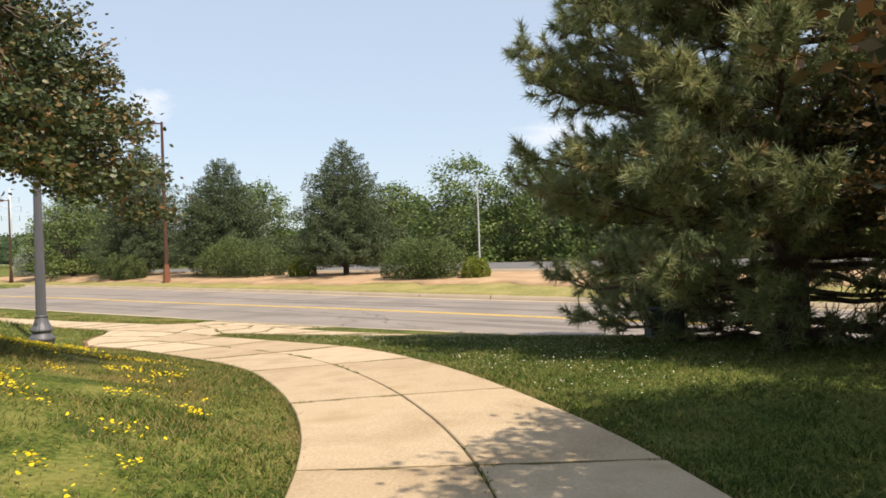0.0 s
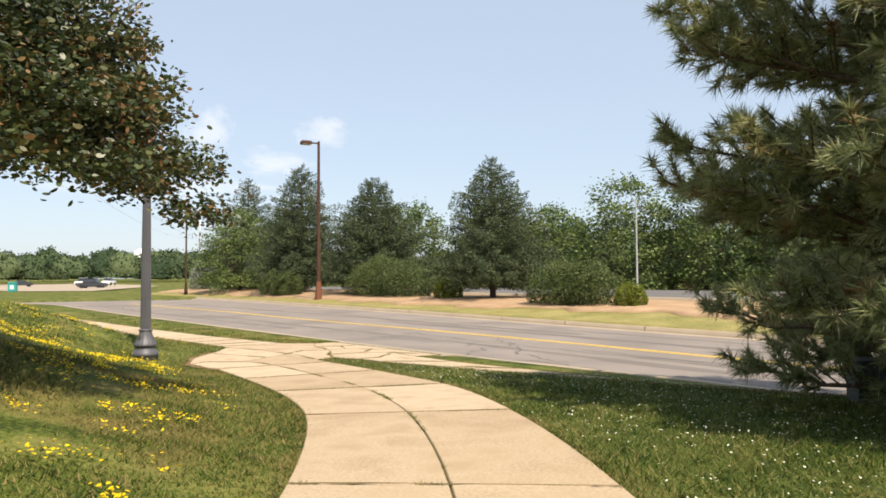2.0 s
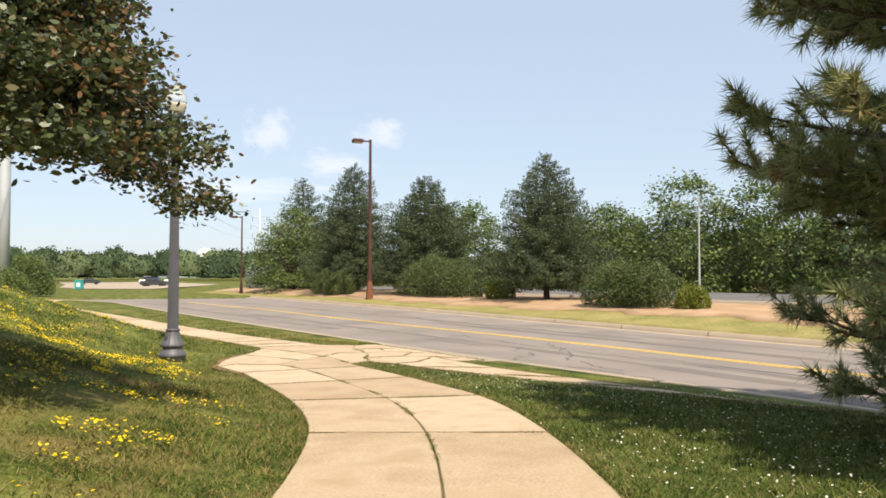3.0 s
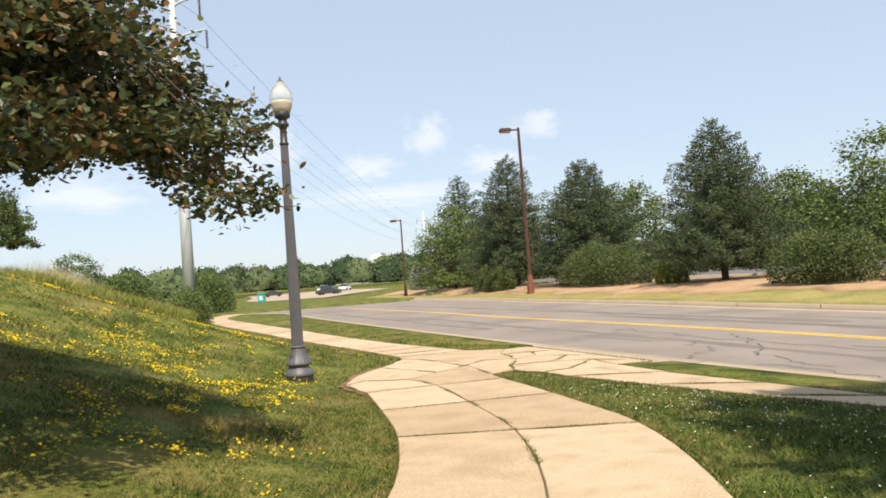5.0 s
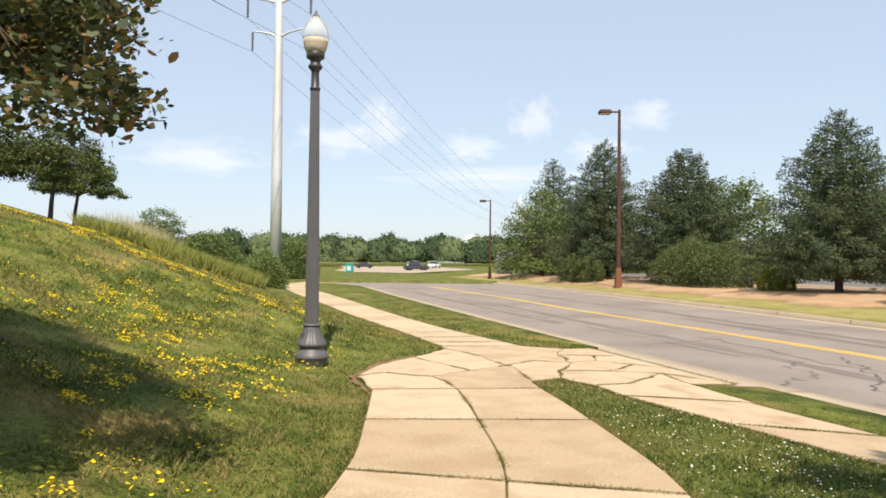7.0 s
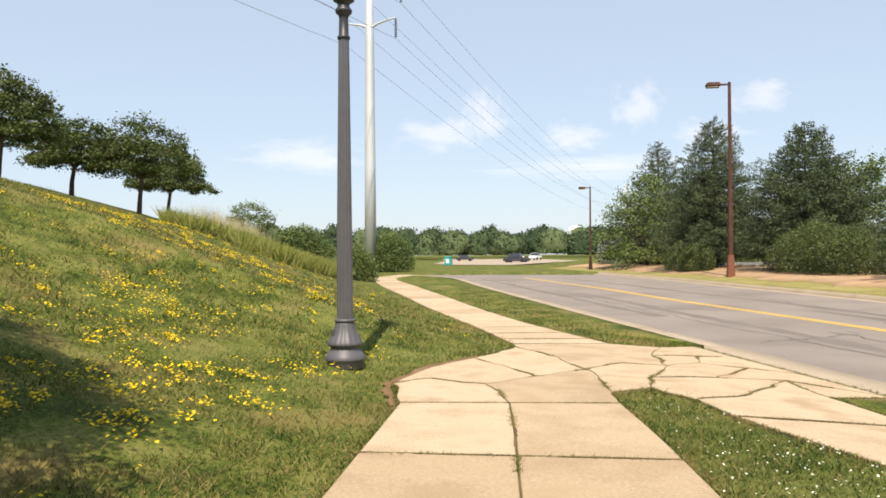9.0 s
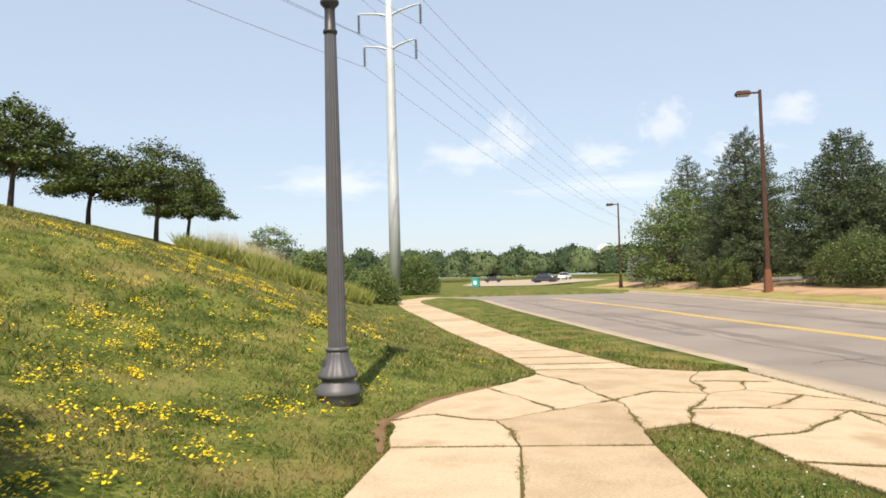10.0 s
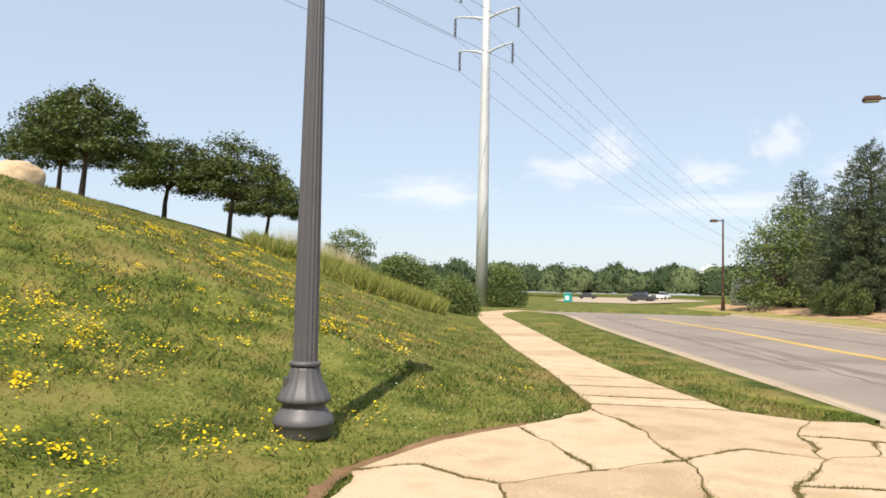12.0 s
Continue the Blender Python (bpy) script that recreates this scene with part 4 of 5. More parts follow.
T_ROAD = math.degrees(math.atan2(UY, UX))
shrub("shrub", -6.6, 38.7, 4.9, 2.6, 2.25, M_BUSH, "wide clipped green shrub in the mulch bed", 71, 16000, .12, T_ROAD + 8, lobes=4)
shrub("shrub", -22.6, 50.0, 10.6, 3.4, 2.9, M_BUSH, "wide clipped green shrub in the mulch bed", 72, 26000, .13, T_ROAD + 8, lobes=5)
shrub("shrub", -20.3, 55.6, 3.0, 2.2, 1.6, M_BUSH, "small round shrub by the car park", 73, 7000, .12, T_ROAD)
shrub("shrub", -3.6, 37.0, 1.4, 1.3, 1.15, M_BUSHY, "small yellow green shrub in the mulch bed", 74, 5000, .09, 0, lobes=2)
shrub("shrub", -42.0, 64.6, 3.2, 2.4, 2.4, M_BUSH, "green shrub in the mulch bed", 75, 8000, .14, T_ROAD, lobes=3)
shrub("shrub", -40.2, 63.2, 3.0, 2.2, 2.3, M_BUSH, "green shrub in the mulch bed", 76, 8000, .14, T_ROAD, lobes=3)
shrub("shrub", 5.0, 33.5, 5.0, 2.6, 2.2, M_BUSH, "wide clipped green shrub in the mulch bed", 77, 12000, .12, T_ROAD + 8, lobes=4)
shrub("shrub", -16.0, 45.5, 1.9, 1.5, 1.3, M_BUSHY, "small yellow green shrub in the mulch bed", 79, 5000, .1, 0, lobes=2)
shrub("shrub", -35.0, 55.4, 5.2, 3.0, 2.3, M_BUSH, "low green shrub in front of spruces", 80, 12000, .13, T_ROAD + 8, lobes=3)
shrub("silver_shrub", -55.5, 69.3, 3.6, 2.6, 3.4, M_SILVER, "silvery grey leaved shrub beside the road", 78, 9000, .16, 0, group="", lobes=3)
# shrubs at the foot of the bank
shrub("shrub", -43.0, 32.6, 3.8, 3.2, 2.7, M_DECID, "dark round shrub at the edge of tall weeds", 81, 11000, .15, 0, group="shrubs by the weeds", z=ground_z(-43, 32.6) - .3)
shrub("shrub", -64.5, 47.5, 5.6, 4.6, 4.4, M_DECID, "dark round shrub beside the footpath bend", 82, 13000, .19, 0, group="shrubs by the weeds")
shrub("shrub", -50.0, 31.8, 4.4, 3.6, 3.0, M_DECID, "leafy shrub among tall weeds", 83, 9000, .18, 0, group="shrubs by the weeds", z=ground_z(-50, 31.8) + .2)
shrub("shrub", -57.0, 36.5, 5.0, 4.0, 3.2, M_DECID, "leafy shrub among tall weeds", 84, 9000, .2, 0, group="shrubs by the weeds")
shrub("shrub", -54.5, 38.6, 3.0, 2.4, 1.3, M_BUSH, "low green shrub by the footpath", 85, 6000, .14, 0, group="shrubs by the weeds")
crown_tree("sapling", -46.0, 27.0, 2.6, 1.6, .6, .06, .13, 6000, M_DECID, M_BARK, "low bushy sapling on the weedy crest", "tree", 86, "", dome=.5, clusters=40, cl=.24)

# far woods, one mass of trees
def far_woods():
    """Rounded, lumpy tree masses, with leaf clumps that roughen their outlines."""
    r = np.random.default_rng(90)
    pts, sizes, mass = [], [], []
    rows, cols = 9, 16
    th, ph = np.meshgrid(np.linspace(.03, 1.75, rows), np.arange(cols) * 2 * math.pi / cols, indexing="ij")
    MASS = np.stack([np.sin(th) * np.cos(ph), np.sin(th) * np.sin(ph), np.cos(th)], -1).reshape(-1, 3)
    MASS_F = np.array([(i * cols + j, i * cols + cols + j, i * cols + cols + (j + 1) % cols, i * cols + (j + 1) % cols) for i in range(rows - 1) for j in range(cols)])
    for k in range(720):
        a = radians(r.uniform(-38, 92))
        d = r.uniform(250, 540) if a > radians(20) else r.uniform(130, 260)
        x, y = -math.sin(a) * d, math.cos(a) * d
        h = r.uniform(7.0, 13.6) * (1 + (d - 250) / 900) * (1.18 if abs(math.degrees(a) - 43) < 3 and d > 400 else 1)
        w = h * r.uniform(.42, .72)
        foot = h * .32
        n = 560
        g = unit(r.normal(size=(n, 3)))
        g[:, 2] = np.abs(g[:, 2]) * 1.1 - .15
        def lump(q):
            return 1 + .13 * np.sin(q[:, 0] * 5 + k) * np.cos(q[:, 1] * 5 + 2 * k) + .10 * np.sin(q[:, 2] * 9 + q[:, 0] * 4 + 3 * k)
        size = np.array([w, w, h - foot])
        pts.append(g * (r.uniform(.80, 1.05, n) * lump(g))[:, None] * size + np.array([x, y, foot - .5]))
        sizes.append(np.full(n, .3 + d / 620))
        mass.append(MASS * (.82 * lump(MASS) + r.normal(0, .06, len(MASS)))[:, None] * size + np.array([x, y, foot - .5]))
    V, F = leaf_quads(np.concatenate(pts), np.concatenate(sizes), aspect=.9, seed=91, flat=.2)
    mv = np.concatenate(mass)
    mf = (np.arange(len(mass))[:, None, None] * len(MASS) + MASS_F[None]).reshape(-1, 4)
    V, F = np.concatenate([np.asarray(V), mv]), np.concatenate([np.asarray(F), mf + len(V)])
    ob = part_mesh("far_woods", mesh_np("far_woods", V, F), M_WOODS)
    tagged(ob, "distant green woods along the horizon", "woods", kind="stuff")


far_woods()

# ---------------------------------------------------------------- posts, lamps and wires


def street_lamp(x, y):
    t = thing("street_lamp", (x, y, ground_z(x, y) - .03), "grey fluted cast-iron lamp post with an acorn globe, on the lawn", "street lamp")
    t.matrix_world = t.matrix_world @ Matrix.Diagonal((1, 1, .975, 1))
    part("base", lathe([(.20, 0), (.232, .01), (.243, .03), (.247, .115), (.262, .128), (.264, .145), (.244, .19), (.212, .235), (.192, .258), (.186, .27), (.186, .295), (.20, .305)], 48), M_LAMP, t, smooth=True)
    part("bell", lathe([(.20, .303), (.226, .318), (.232, .338), (.224, .362), (.196, .415), (.165, .475), (.142, .535), (.128, .59), (.122, .625)], 96, .035, 16), M_LAMP, t, smooth=True)
    part("base_ring", lathe([(.11, .62), (.133, .625), (.136, .645), (.130, .662), (.095, .668)], 40), M_LAMP, t, smooth=True)
    part("shaft", lathe([(.106, .65), (.101, 1.6), (.088, 2.8), (.069, 4.42)], 128, .09, 16), M_LAMP, t)
    part("collar", lathe([(.062, 4.38), (.082, 4.39), (.084, 4.42), (.066, 4.44), (.060, 4.66), (.066, 4.70), (.105, 4.74), (.112, 4.77), (.092, 4.80), (.075, 4.83), (.085, 4.87), (.135, 4.90), (.142, 4.93), (.142, 4.985), (.13, 5.0)], 36), M_LAMPDARK, t, "black painted collar", smooth=True)
    part("globe_base", lathe([(.12, 4.99), (.150, 5.0), (.172, 5.06), (.190, 5.14), (.198, 5.20)], 36), M_GLOBELOW, t, "frosted cream glass", smooth=True)
    part("globe", lathe([(.198, 5.203), (.206, 5.24), (.204, 5.30), (.185, 5.37), (.152, 5.44), (.112, 5.50), (.075, 5.545), (.055, 5.57)], 48, .02, 24), M_GLOBE, t, "clear ribbed acorn globe", smooth=True)
    part("finial", lathe([(.055, 5.565), (.058, 5.58), (.035, 5.60), (.022, 5.615), (.026, 5.635), (.012, 5.66), (.002, 5.685)], 20), M_LAMP, t, smooth=True)
    part("access_door", box_bm(-.045, .045, -.178, -.150, .42, .53, .006), M_LAMP, t)
    return t


street_lamp(-9.785, 15.415)


def lot_lamp(x, y, h, arm_turn, mat=None, base_mat=None, size=1.0, arm=1.2, label="rust brown square steel lamp post beside the road"):
    t = thing("lamp_post", (x, y, ground_z(x, y) - .05), label, "street lamp", "road lamp posts", arm_turn)
    m = mat or M_RUST
    part("pole", box_bm(-.10 * size, .10 * size, -.10 * size, .10 * size, .0, h, .02 * size, .62), m, t)
    part("base", box_bm(-.19 * size, .19 * size, -.19 * size, .19 * size, -.1, 1.15 * size, .03 * size, .62), base_mat or m, t, "rust red base with sunlight in its colour" if base_mat else "")
    part("arm", box_bm(-arm * .55, 0, -.035 * size, .035 * size, h - .16 * size, h - .08 * size, .01), m, t)
    hd = part("head", box_bm(-arm, -arm * .38, -.22 * size, .22 * size, h - .22 * size, h - .02 * size, .04 * size, .9), m, t)
    part("lens", box_bm(-arm * .95, -arm * .43, -.18 * size, .18 * size, h - .25 * size, h - .216 * size, .01), M_GLOBELOW, hd, "frosted lamp lens")
    return t


lot_lamp(-27.9, 49.6, 11.6, 49, base_mat=M_RUSTSUNLIT, size=1.25, arm=1.35)
lot_lamp(-52.0, 62.4, 8.0, 52, size=1.0, arm=1.1, label="slim dark brown steel lamp post beside the road bend", mat=M_RUST)
lot_lamp(-4.7, 45.6, 5.6, 60, mat=M_GALV, size=.42, arm=.3, label="slim pale steel lamp post in the car park")

LINE_DIR = Vector((-.589, .808, 0)).normalized()
ACROSS = Vector((LINE_DIR.y, -LINE_DIR.x, 0))


def pylon(x, y, z0, tall, label, arms):
    t = thing("transmission_pole", (x, y, z0), label, "utility pole", "transmission poles", math.degrees(math.atan2(ACROSS.y, ACROSS.x)))
    part("shaft", lathe([(.58, 0), (.52, tall * .3), (.42, tall * .65), (.28, tall)], 20), M_GALV, t, smooth=True)
    ends = []
    for h, half in arms:
        for sgn in (-1, 1):
            p = np.array([(sgn * .3, 0, h - .1), (sgn * half * .35, 0, h + .18), (sgn * half * .75, 0, h + .42), (sgn * half, 0, h + .5)])
            v, f = tube_np(p, [.13, .11, .09, .07], 8)
            a = part_mesh("arm", mesh_np("arm", v, f), M_GALV, t, smooth=True)
            prof = [(.03, h - 1.45)]
            for k in range(9):
                zz = h - 1.35 + k * .2
                prof += [(.05, zz), (.15, zz + .03), (.14, zz + .07), (.05, zz + .10)]
            prof.append((.03, h + .5))
            ins = part("insulator", lathe(prof, 10), M_INSUL, a, "grey disc insulator string")
            for v_ in ins.data.vertices:
                v_.co.x += sgn * half
            ends.append(t.matrix_world @ Vector((sgn * half, 0, h - 1.5)))
    return ends


ARMS = [(24.0, 2.75), (27.3, 3.3), (30.6, 2.75)]
e1 = pylon(-64.4, 45.4, -.6, 34, "tall tapered pale steel transmission pole with six arms", ARMS)
e2 = pylon(-196, 226, -6.0, 34, "distant pale steel transmission pole", ARMS)
for k, (a, b) in enumerate(zip(e1, e2)):
    back = a - (b - a) * .95
    back.z = a.z + .5
    pts = []
    for p, q, sag in ((back, a, 4.5), (a, b, 4.5)):
        for i in range(0, 33):
            u = i / 32
            w = p.lerp(q, u)
            pts.append((w.x, w.y, w.z - 4 * sag * u * (1 - u)))
    v, f = tube_np(np.array([p for i, p in enumerate(pts) if i != 33]), .022, 4)
    cable = part_mesh("power_cable", mesh_np("power_cable", v, f), M_WIRE)
    tagged(cable, "thin grey overhead power cable", "cable", "overhead cables")

# ---------------------------------------------------------------- small things


def rock(x, y, w, d, h):
    t = thing("boulder", (x, y, ground_z(x, y) - .45), "buff limestone boulder on the grassy crest", "boulder", "", 20)
    bm = bmesh.new()
    bmesh.ops.create_icosphere(bm, subdivisions=4, radius=1)
    for v in bm.verts:
        c = v.co.copy()
        k = 1 + .16 * noise.noise(c * 1.3) + .07 * noise.noise(c * 3.7) + .025 * noise.noise(c * 9)
        c = Vector((math.copysign(abs(c.x) ** .75, c.x), math.copysign(abs(c.y) ** .8, c.y), math.copysign(abs(c.z) ** .7, c.z))) * k
        v.co = Vector((c.x * w / 2, c.y * d / 2, (c.z + .75) * h * .55))
    part("stone", bm, M_ROCK, t, smooth=True)


rock(-28.3, 11.3, 2.1, 1.3, 1.0)


def utility_box(x, y):
    t = thing("utility_box", (x, y, ground_z(x, y)), "dark green metal utility box under the pine", "utility box", "", 15)
    part("body", box_bm(-.24, .24, -.18, .18, 0, .40, .02), M_BOX, t)
    part("lid", box_bm(-.26, .26, -.20, .20, .403, .44, .012), M_BOX, t)
    part("hasp", box_bm(-.03, .03, -.215, -.203, .34, .47, .005), M_BOX, t)


utility_box(2.9, 12.45)


def portable_box(x, y):
    t = thing("storage_bin", (x, y, ground_z(x, y)), "teal plastic bin with a white panel by the road", "bin", "", 40)
    part("body", box_bm(-.55, .55, -.5, .5, 0, 1.25, .05, .95), M_TEAL, t)
    part("lid", box_bm(-.56, .56, -.52, .52, 1.255, 1.40, .05, .9), M_TEAL, t)
    part("panel", box_bm(-.25, .25, -.53, -.505, .35, .95, .01), M_WHITE, t, "white panel")


portable_box(-98.0, 77.5)


def car(x, y, turn, mat, label, tall=0.0):
    t = thing("car", (x, y, ground_z(x, y) + .1), label, "car", "parked cars", turn)
    body = box_bm(-2.2, 2.2, -.88, .88, .32, .92 + tall * .3, .12, .96)
    part("body", body, mat, t)
    part("cabin", box_bm(-1.35, 1.0, -.78, .78, .90 + tall * .3, 1.42 + tall, .10, .78), M_GLASSDARK, t, "dark tinted windows")
    part("roof", box_bm(-1.0, .66, -.62, .62, 1.40 + tall, 1.47 + tall, .03), mat, t)
    for sx in (-1.35, 1.35):
        for sy in (-.8, .8):
            bm = lathe([(.16, -.1), (.33, -.1), (.34, -.05), (.34, .05), (.33, .1), (.16, .1)], 18)
            bmesh.ops.rotate(bm, verts=bm.verts, matrix=Matrix.Rotation(math.pi / 2, 3, 'X'))
            bmesh.ops.translate(bm, verts=bm.verts, vec=(sx, sy, .34))
            part("wheel", bm, M_TYRE, t, "black tyre")


for x, y, tn, m, lb, tl in ((-100, 93, 30, M_CARDARK, "dark pickup parked in the distant lot", .25), (-126, 120, 120, M_WHITE, "white car parked in the distant lot", .1), (-168, 150, 20, M_CARRED, "red car parked in the distant lot", 0),
                            (-150, 118, 60, M_CARDARK, "dark car parked in the distant lot", 0), (-152, 136, 10, M_WHITE, "white van parked in the distant lot", .4)):
    car(x, y, tn, m, lb, tl)


def water_tank(x, y):
    t = thing("water_tank", (x, y, -1), "white domed water tank on the far horizon", "water tank")
    part("tank", lathe([(6.5, 0), (6.5, 21), (6.3, 23), (5.2, 24.8), (3.2, 26), (1.0, 26.4)], 40), M_WHITE, t, smooth=True)


water_tank(-459, 455)

# thin clouds low over the horizon
for az, el, w, h, dist in ((41, 10.9, 85, 85, 1900), (45.8, 8.8, 130, 55, 1900), (52.3, 10.4, 95, 105, 1900), (56, 9.2, 170, 65, 1900), (32.5, 11, 100, 60, 1900), (36, 8.6, 140, 50, 1900), (44, 6.6, 420, 40, 1900), (-4, 10.3, 160, 75, 1900), (2, 8.5, 190, 55, 1900), (66, 7.5, 220, 65, 1900)):
    a, e = radians(az), radians(el)
    me = mesh_np("cloud", [(-1, 0, -1), (1, 0, -1), (1, 0, 1), (-1, 0, 1)], [(0, 1, 2, 3)])
    c = part_mesh("cloud", me, M_CLOUD)
    c.matrix_world = Matrix.Translation((-math.sin(a) * dist, math.cos(a) * dist, dist * math.tan(e))) @ Matrix.Rotation(a, 4, 'Z') @ Matrix.Diagonal((w, 1, h, 1))
    tagged(c, "thin white summer cloud low in a hazy sky", "cloud", kind="structure")

# ---------------------------------------------------------------- grass, weeds and flowers
WALK = np.array([p[1][:2] for p in PATH])


def walk_distance(x, y):
    best = np.full(np.shape(x), 1e9)
    for a, b in zip(WALK[:-1], WALK[1:]):
        d = b - a
        t = np.clip(((x - a[0]) * d[0] + (y - a[1]) * d[1]) / (d @ d + 1e-9), 0, 1)
        best = np.minimum(best, np.hypot(x - a[0] - t * d[0], y - a[1] - t * d[1]))
    return best


def blades(name, x, y, z, height, width, mat, label, category, seed, bend=.5):
    r = np.random.default_rng(seed)
    n = len(x)
    h, w = height * r.uniform(.5, 1.35, n), width * r.uniform(.7, 1.3, n)
    a, b = r.uniform(0, 6.283, n), r.uniform(0, 6.283, n)
    ln = r.uniform(.1, 1, n) * bend * h
    P = np.c_[x, y, z]
    side = np.c_[np.cos(b), np.sin(b), np.zeros(n)] * (w / 2)[:, None]
    tip = P + np.c_[np.cos(a) * ln, np.sin(a) * ln, h]
    V = np.stack([P - side, P + side, tip], 1).reshape(-1, 3)
    ob = part_mesh(name, mesh_np(name, V, np.arange(3 * n).reshape(-1, 3)), mat)
    return tagged(ob, label, category, kind="stuff")


def lamp_turf(x, y):
    """Share of lush, darker grass in the ground round the lamp post."""
    return .75 * (1 - step(2.5, 6.5, np.hypot(x + 10.2, y - 15.6))) * step(-.2, .6, left_of(x, y))


def lawn():
    r = np.random.default_rng(101)
    X, Y = [], []
    for n, box, reach, lim in ((900000, (-15, 7, 3, 22), 3.2, 11), (620000, (-36, 6, 3, 32), 11.0, 32)):
        x, y = r.uniform(box[0], box[1], n), r.uniform(box[2], box[3], n)
        d = walk_distance(x, y)
        keep = (r.random(n) < np.exp(-np.maximum(d - 1.2, 0) / reach)) & (d < lim)
        x, y = x[keep], y[keep]
        keep = ~on_concrete(x, y) & ~road_bed(x, y, .62)
        X.append(x[keep])
        Y.append(y[keep])
    x, y = np.concatenate(X), np.concatenate(Y)
    z = land(x, y) - .006
    d = walk_distance(x, y)
    clump = np.sin(x * 17 + 3 * np.sin(y * 7)) * np.sin(y * 19 + 3 * np.cos(x * 8)) + .7 * np.sin(x * 41 + y * 23) * np.cos(y * 37 - x * 19)
    tuft = (1 + .42 * clump) * (.75 + .5 * (np.sin(x * 2.3 + 1.1 * np.sin(y * 1.9)) * np.cos(y * 2.7 + x) + 1) / 2)
    h, w = (.040 + .025 * step(3, 12, d)) * tuft, .011 + .013 * step(3, 14, d)
    green = r.random(len(x)) < np.maximum(step(1.2, 2.6, -left_of(x, y)) * (1 - step(10, 19, along(x, y)[0])), lamp_turf(x, y))
    k = ~green
    blades("grass", x[k], y[k], z[k], h[k], w[k], M_BLADE, "short mown grass, green with straw patches", "grass", 102, 1.9)
    blades("grass", x[green], y[green], z[green], h[green], w[green], M_LUSH, "lush dark green grass beside the pine", "grass", 103, 1.9)


lawn()


def verge_edges():
    """Longer tufts along the path's edges and in its joints."""
    r = np.random.default_rng(111)
    X, Y = [], []
    for poly in CONCRETE:
        q = np.roll(poly, -1, axis=0)
        for a, b in zip(poly, q):
            m = (a + b) / 2
            if walk_distance(np.array([m[0]]), np.array([m[1]]))[0] > 14:
                continue
            ln = np.hypot(*(b - a))
            out = unit(np.array([b[1] - a[1], a[0] - b[0]]))
            probe = m + out * .06
            joint = bool(on_concrete(np.array([probe[0]]), np.array([probe[1]]))[0])
            n = int(ln * (260 if joint else 260))
            u = r.uniform(0, 1, n)
            if joint:
                across = (b[0] - a[0]) * (b[1] - a[1]) > 0 and abs(b[0] - a[0]) > .25 * ln
                bare = (1.0 if m[1] < 11 else .4 if m[1] < 14 else .2) - (.5 if across else 0)
                w = np.sin(u * ln * 3.1 + m[0] * 5) + .5 * np.sin(u * ln * 9.7 + m[1] * 7) > bare
                u = u[w]
                n = len(u)
            off = r.normal(0, .018, n) if joint else np.abs(r.normal(0, .05, n)) + .005
            p = a + (b - a) * u[:, None] + out * off[:, None]
            X.append(p[:, 0])
            Y.append(p[:, 1])
    x, y = np.concatenate(X), np.concatenate(Y)
    s, v = along(x, y)
    b, nv = base_height(s), near_edge(s)
    z = b + (ROAD_Z + .06 - b) * step(nv - 3.6, nv - .2, v) + .026
    z = np.maximum(z, np.where(on_concrete(x, y), -9, land(x, y)))
    blades("weeds_in_joints", x, y, z, .024, .009, M_BLADE, "small weeds and grass along slab joints and edges", "weeds", 112, 1.6)


verge_edges()


def tall_weeds():
    r = np.random.default_rng(121)
    n = 110000
    s, v = r.uniform(38, 64, n), r.uniform(-6.5, 4.2, n)
    edge = 39.5 + .8 * np.maximum(v, -1) + 1.2 * np.sin(v * 1.3) + .6 * np.sin(v * 3.1)
    x, y = place(s, v)
    keep = (v > -5.5 + np.sin(s * .9)) & (s > edge) & (left_of(x, y) > 2.2 + .5 * np.sin(s * .8))
    x, y = x[keep], y[keep]
    blades("tall_weeds", x, y, land(x, y), .62, .05, M_WEED, "tall yellow green weeds on the bank", "weeds", 122, .9)
    n = 2600
    s, v = r.uniform(41, 50, n), -5.2 + r.normal(0, .5, n)
    x, y = place(s, v)
    blades("feathery_grass", x, y, land(x, y), 1.15, .022, M_STRAW, "tall pale feathery grass on the crest", "grass", 123, .35)


tall_weeds()


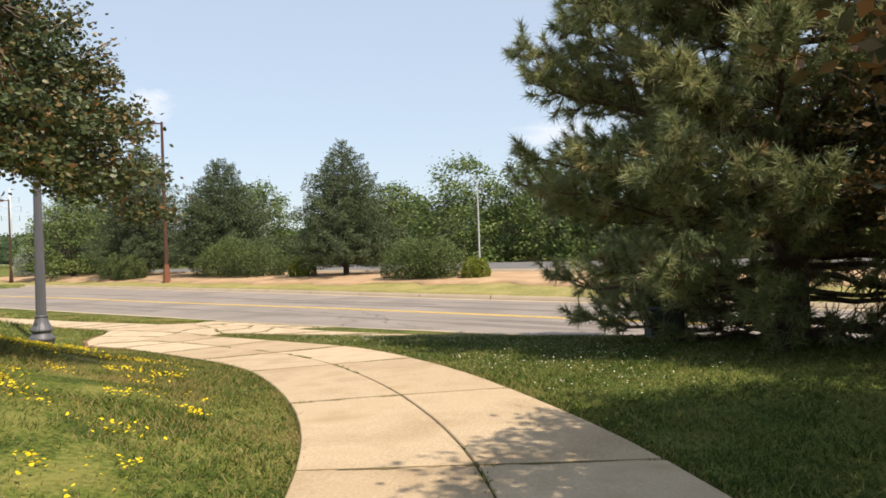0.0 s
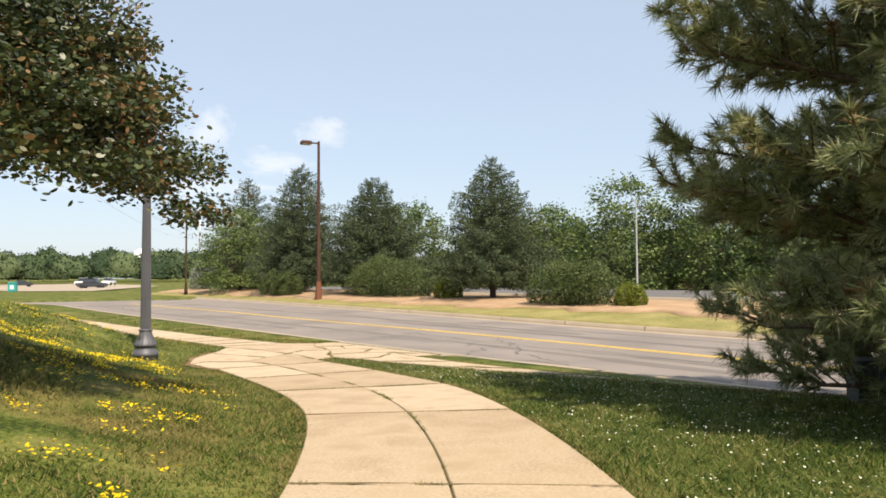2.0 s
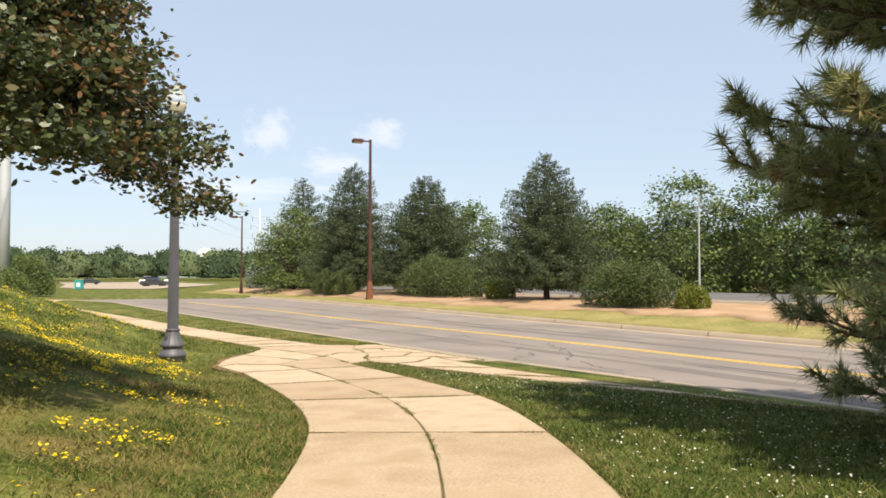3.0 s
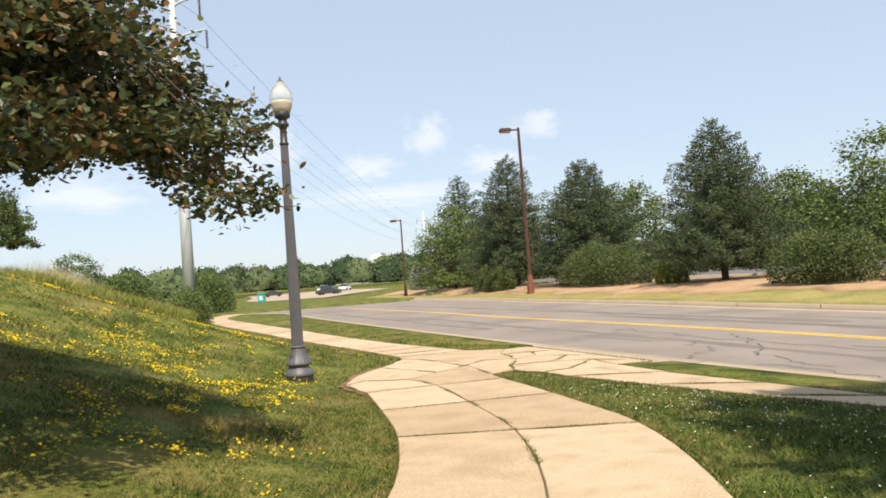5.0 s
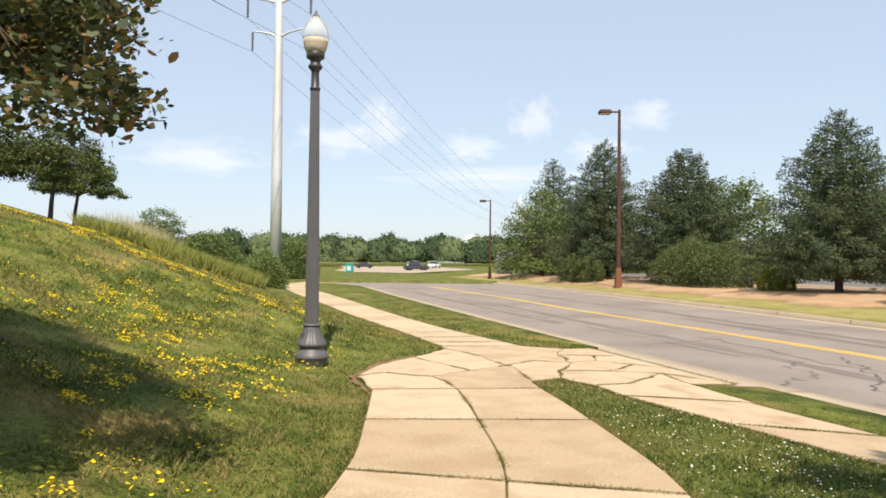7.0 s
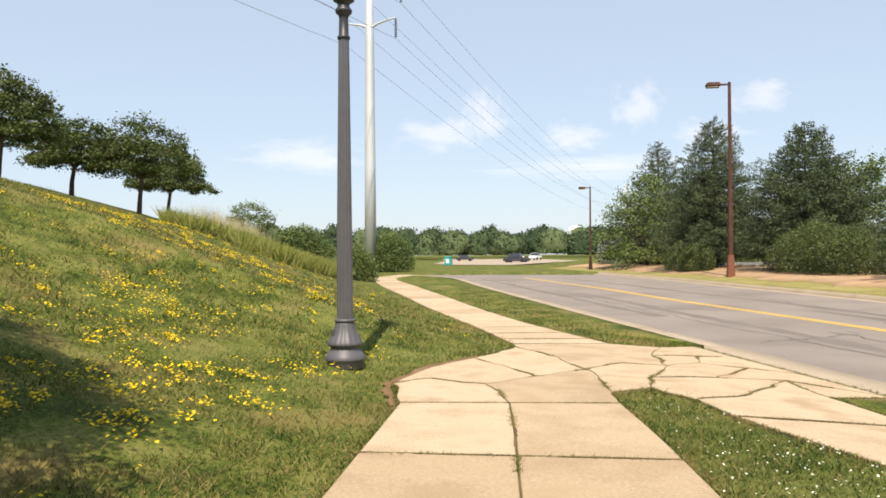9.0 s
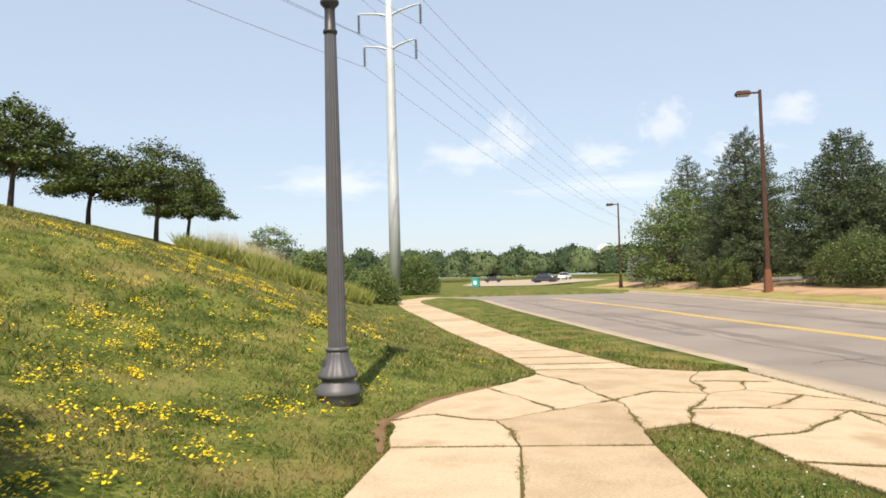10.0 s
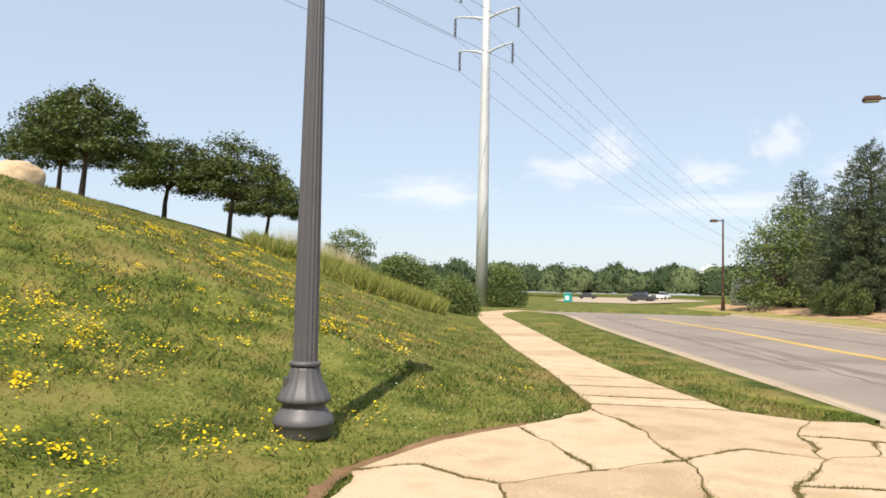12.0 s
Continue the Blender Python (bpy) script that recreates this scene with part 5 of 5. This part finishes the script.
def flowers(name, spots, mat, label, seed, size, height):
    r = np.random.default_rng(seed)
    V, F, o = [], [], 0
    for x, y, spread, n in spots:
        px, py = x + r.normal(0, spread, n), y + r.normal(0, spread * .7, n)
        ok = ~on_concrete(px, py) & ~road_bed(px, py, .5)
        px, py = px[ok], py[ok]
        pz = land(px, py) + height * r.uniform(.6, 1.25, len(px))
        for a, b, c in zip(px, py, pz):
            k, q = size * r.uniform(.7, 1.25), r.uniform(0, 6.28)
            tx, ty = r.normal(0, .3, 2)
            ring = [(a + k * math.cos(q + 1.0472 * i) * (1 if i % 2 else .72), b + k * math.sin(q + 1.0472 * i) * (1 if i % 2 else .72), c + k * (tx * math.cos(q + 1.0472 * i) + ty * math.sin(q + 1.0472 * i))) for i in range(6)]
            V += [(a, b, c + k * .35)] + ring
            F += [(o, o + 1 + i, o + 1 + (i + 1) % 6) for i in range(6)]
            o += 7
    ob = part_mesh(name, mesh_np(name, V, F), mat)
    tagged(ob, label, "flowers", kind="stuff")


fr = np.random.default_rng(131)
spots = []
for k in range(2100):
    s, dd = fr.uniform(3, 40), fr.uniform(.7, 10.5)
    e = catmull(LEFT_EDGE, np.interp(s, along(LEFT_EDGE[:, 0], LEFT_EDGE[:, 1])[0], np.arange(len(LEFT_EDGE))))
    x, y = e[0] - .72 * dd, e[1] - .69 * dd
    dens = .5 + 1.1 * noise.noise(Vector((x * .55, y * .55, 3.0)))
    if s > 18 and dd < 1.5 + .35 * (s - 18) and fr.random() < .85:
        continue
    if fr.random() < dens * (1 - .45 * float(step(4.5, 8, dd))):
        spots.append((x, y, fr.uniform(.04, .17), int(fr.uniform(3, 34))))
for k in range(150):
    s, dd = fr.uniform(12, 17.5), fr.uniform(.9, 5.0)
    e = catmull(LEFT_EDGE, np.interp(s, along(LEFT_EDGE[:, 0], LEFT_EDGE[:, 1])[0], np.arange(len(LEFT_EDGE))))
    if noise.noise(Vector((s * .6, dd * .8, 9.0))) > -.12:
        spots.append((e[0] - .72 * dd, e[1] - .69 * dd, fr.uniform(.05, .16), int(fr.uniform(3, 24))))
flowers("yellow_wildflowers", spots, M_YELLOW, "patches of small yellow wildflowers in the grass", 132, .0145, .075)
white = [(x, y, .6, 26) for x, y in zip(fr.uniform(-6, 3, 130), fr.uniform(8, 17, 130)) if left_of(x, y) < -2.4]
white += [(x, y, .5, 8) for x, y in zip(fr.uniform(-14, -10, 24), fr.uniform(16, 20, 24))]
flowers("white_clover", white, M_CLOVER, "scattered white clover heads in the grass", 133, .0085, .055)

# the plan at its true size
for ob in list(scene.objects):
    if ob.parent is None and ob.type in ('MESH', 'EMPTY'):
        ob.matrix_world = Matrix.Scale(UNIT, 4) @ ob.matrix_world
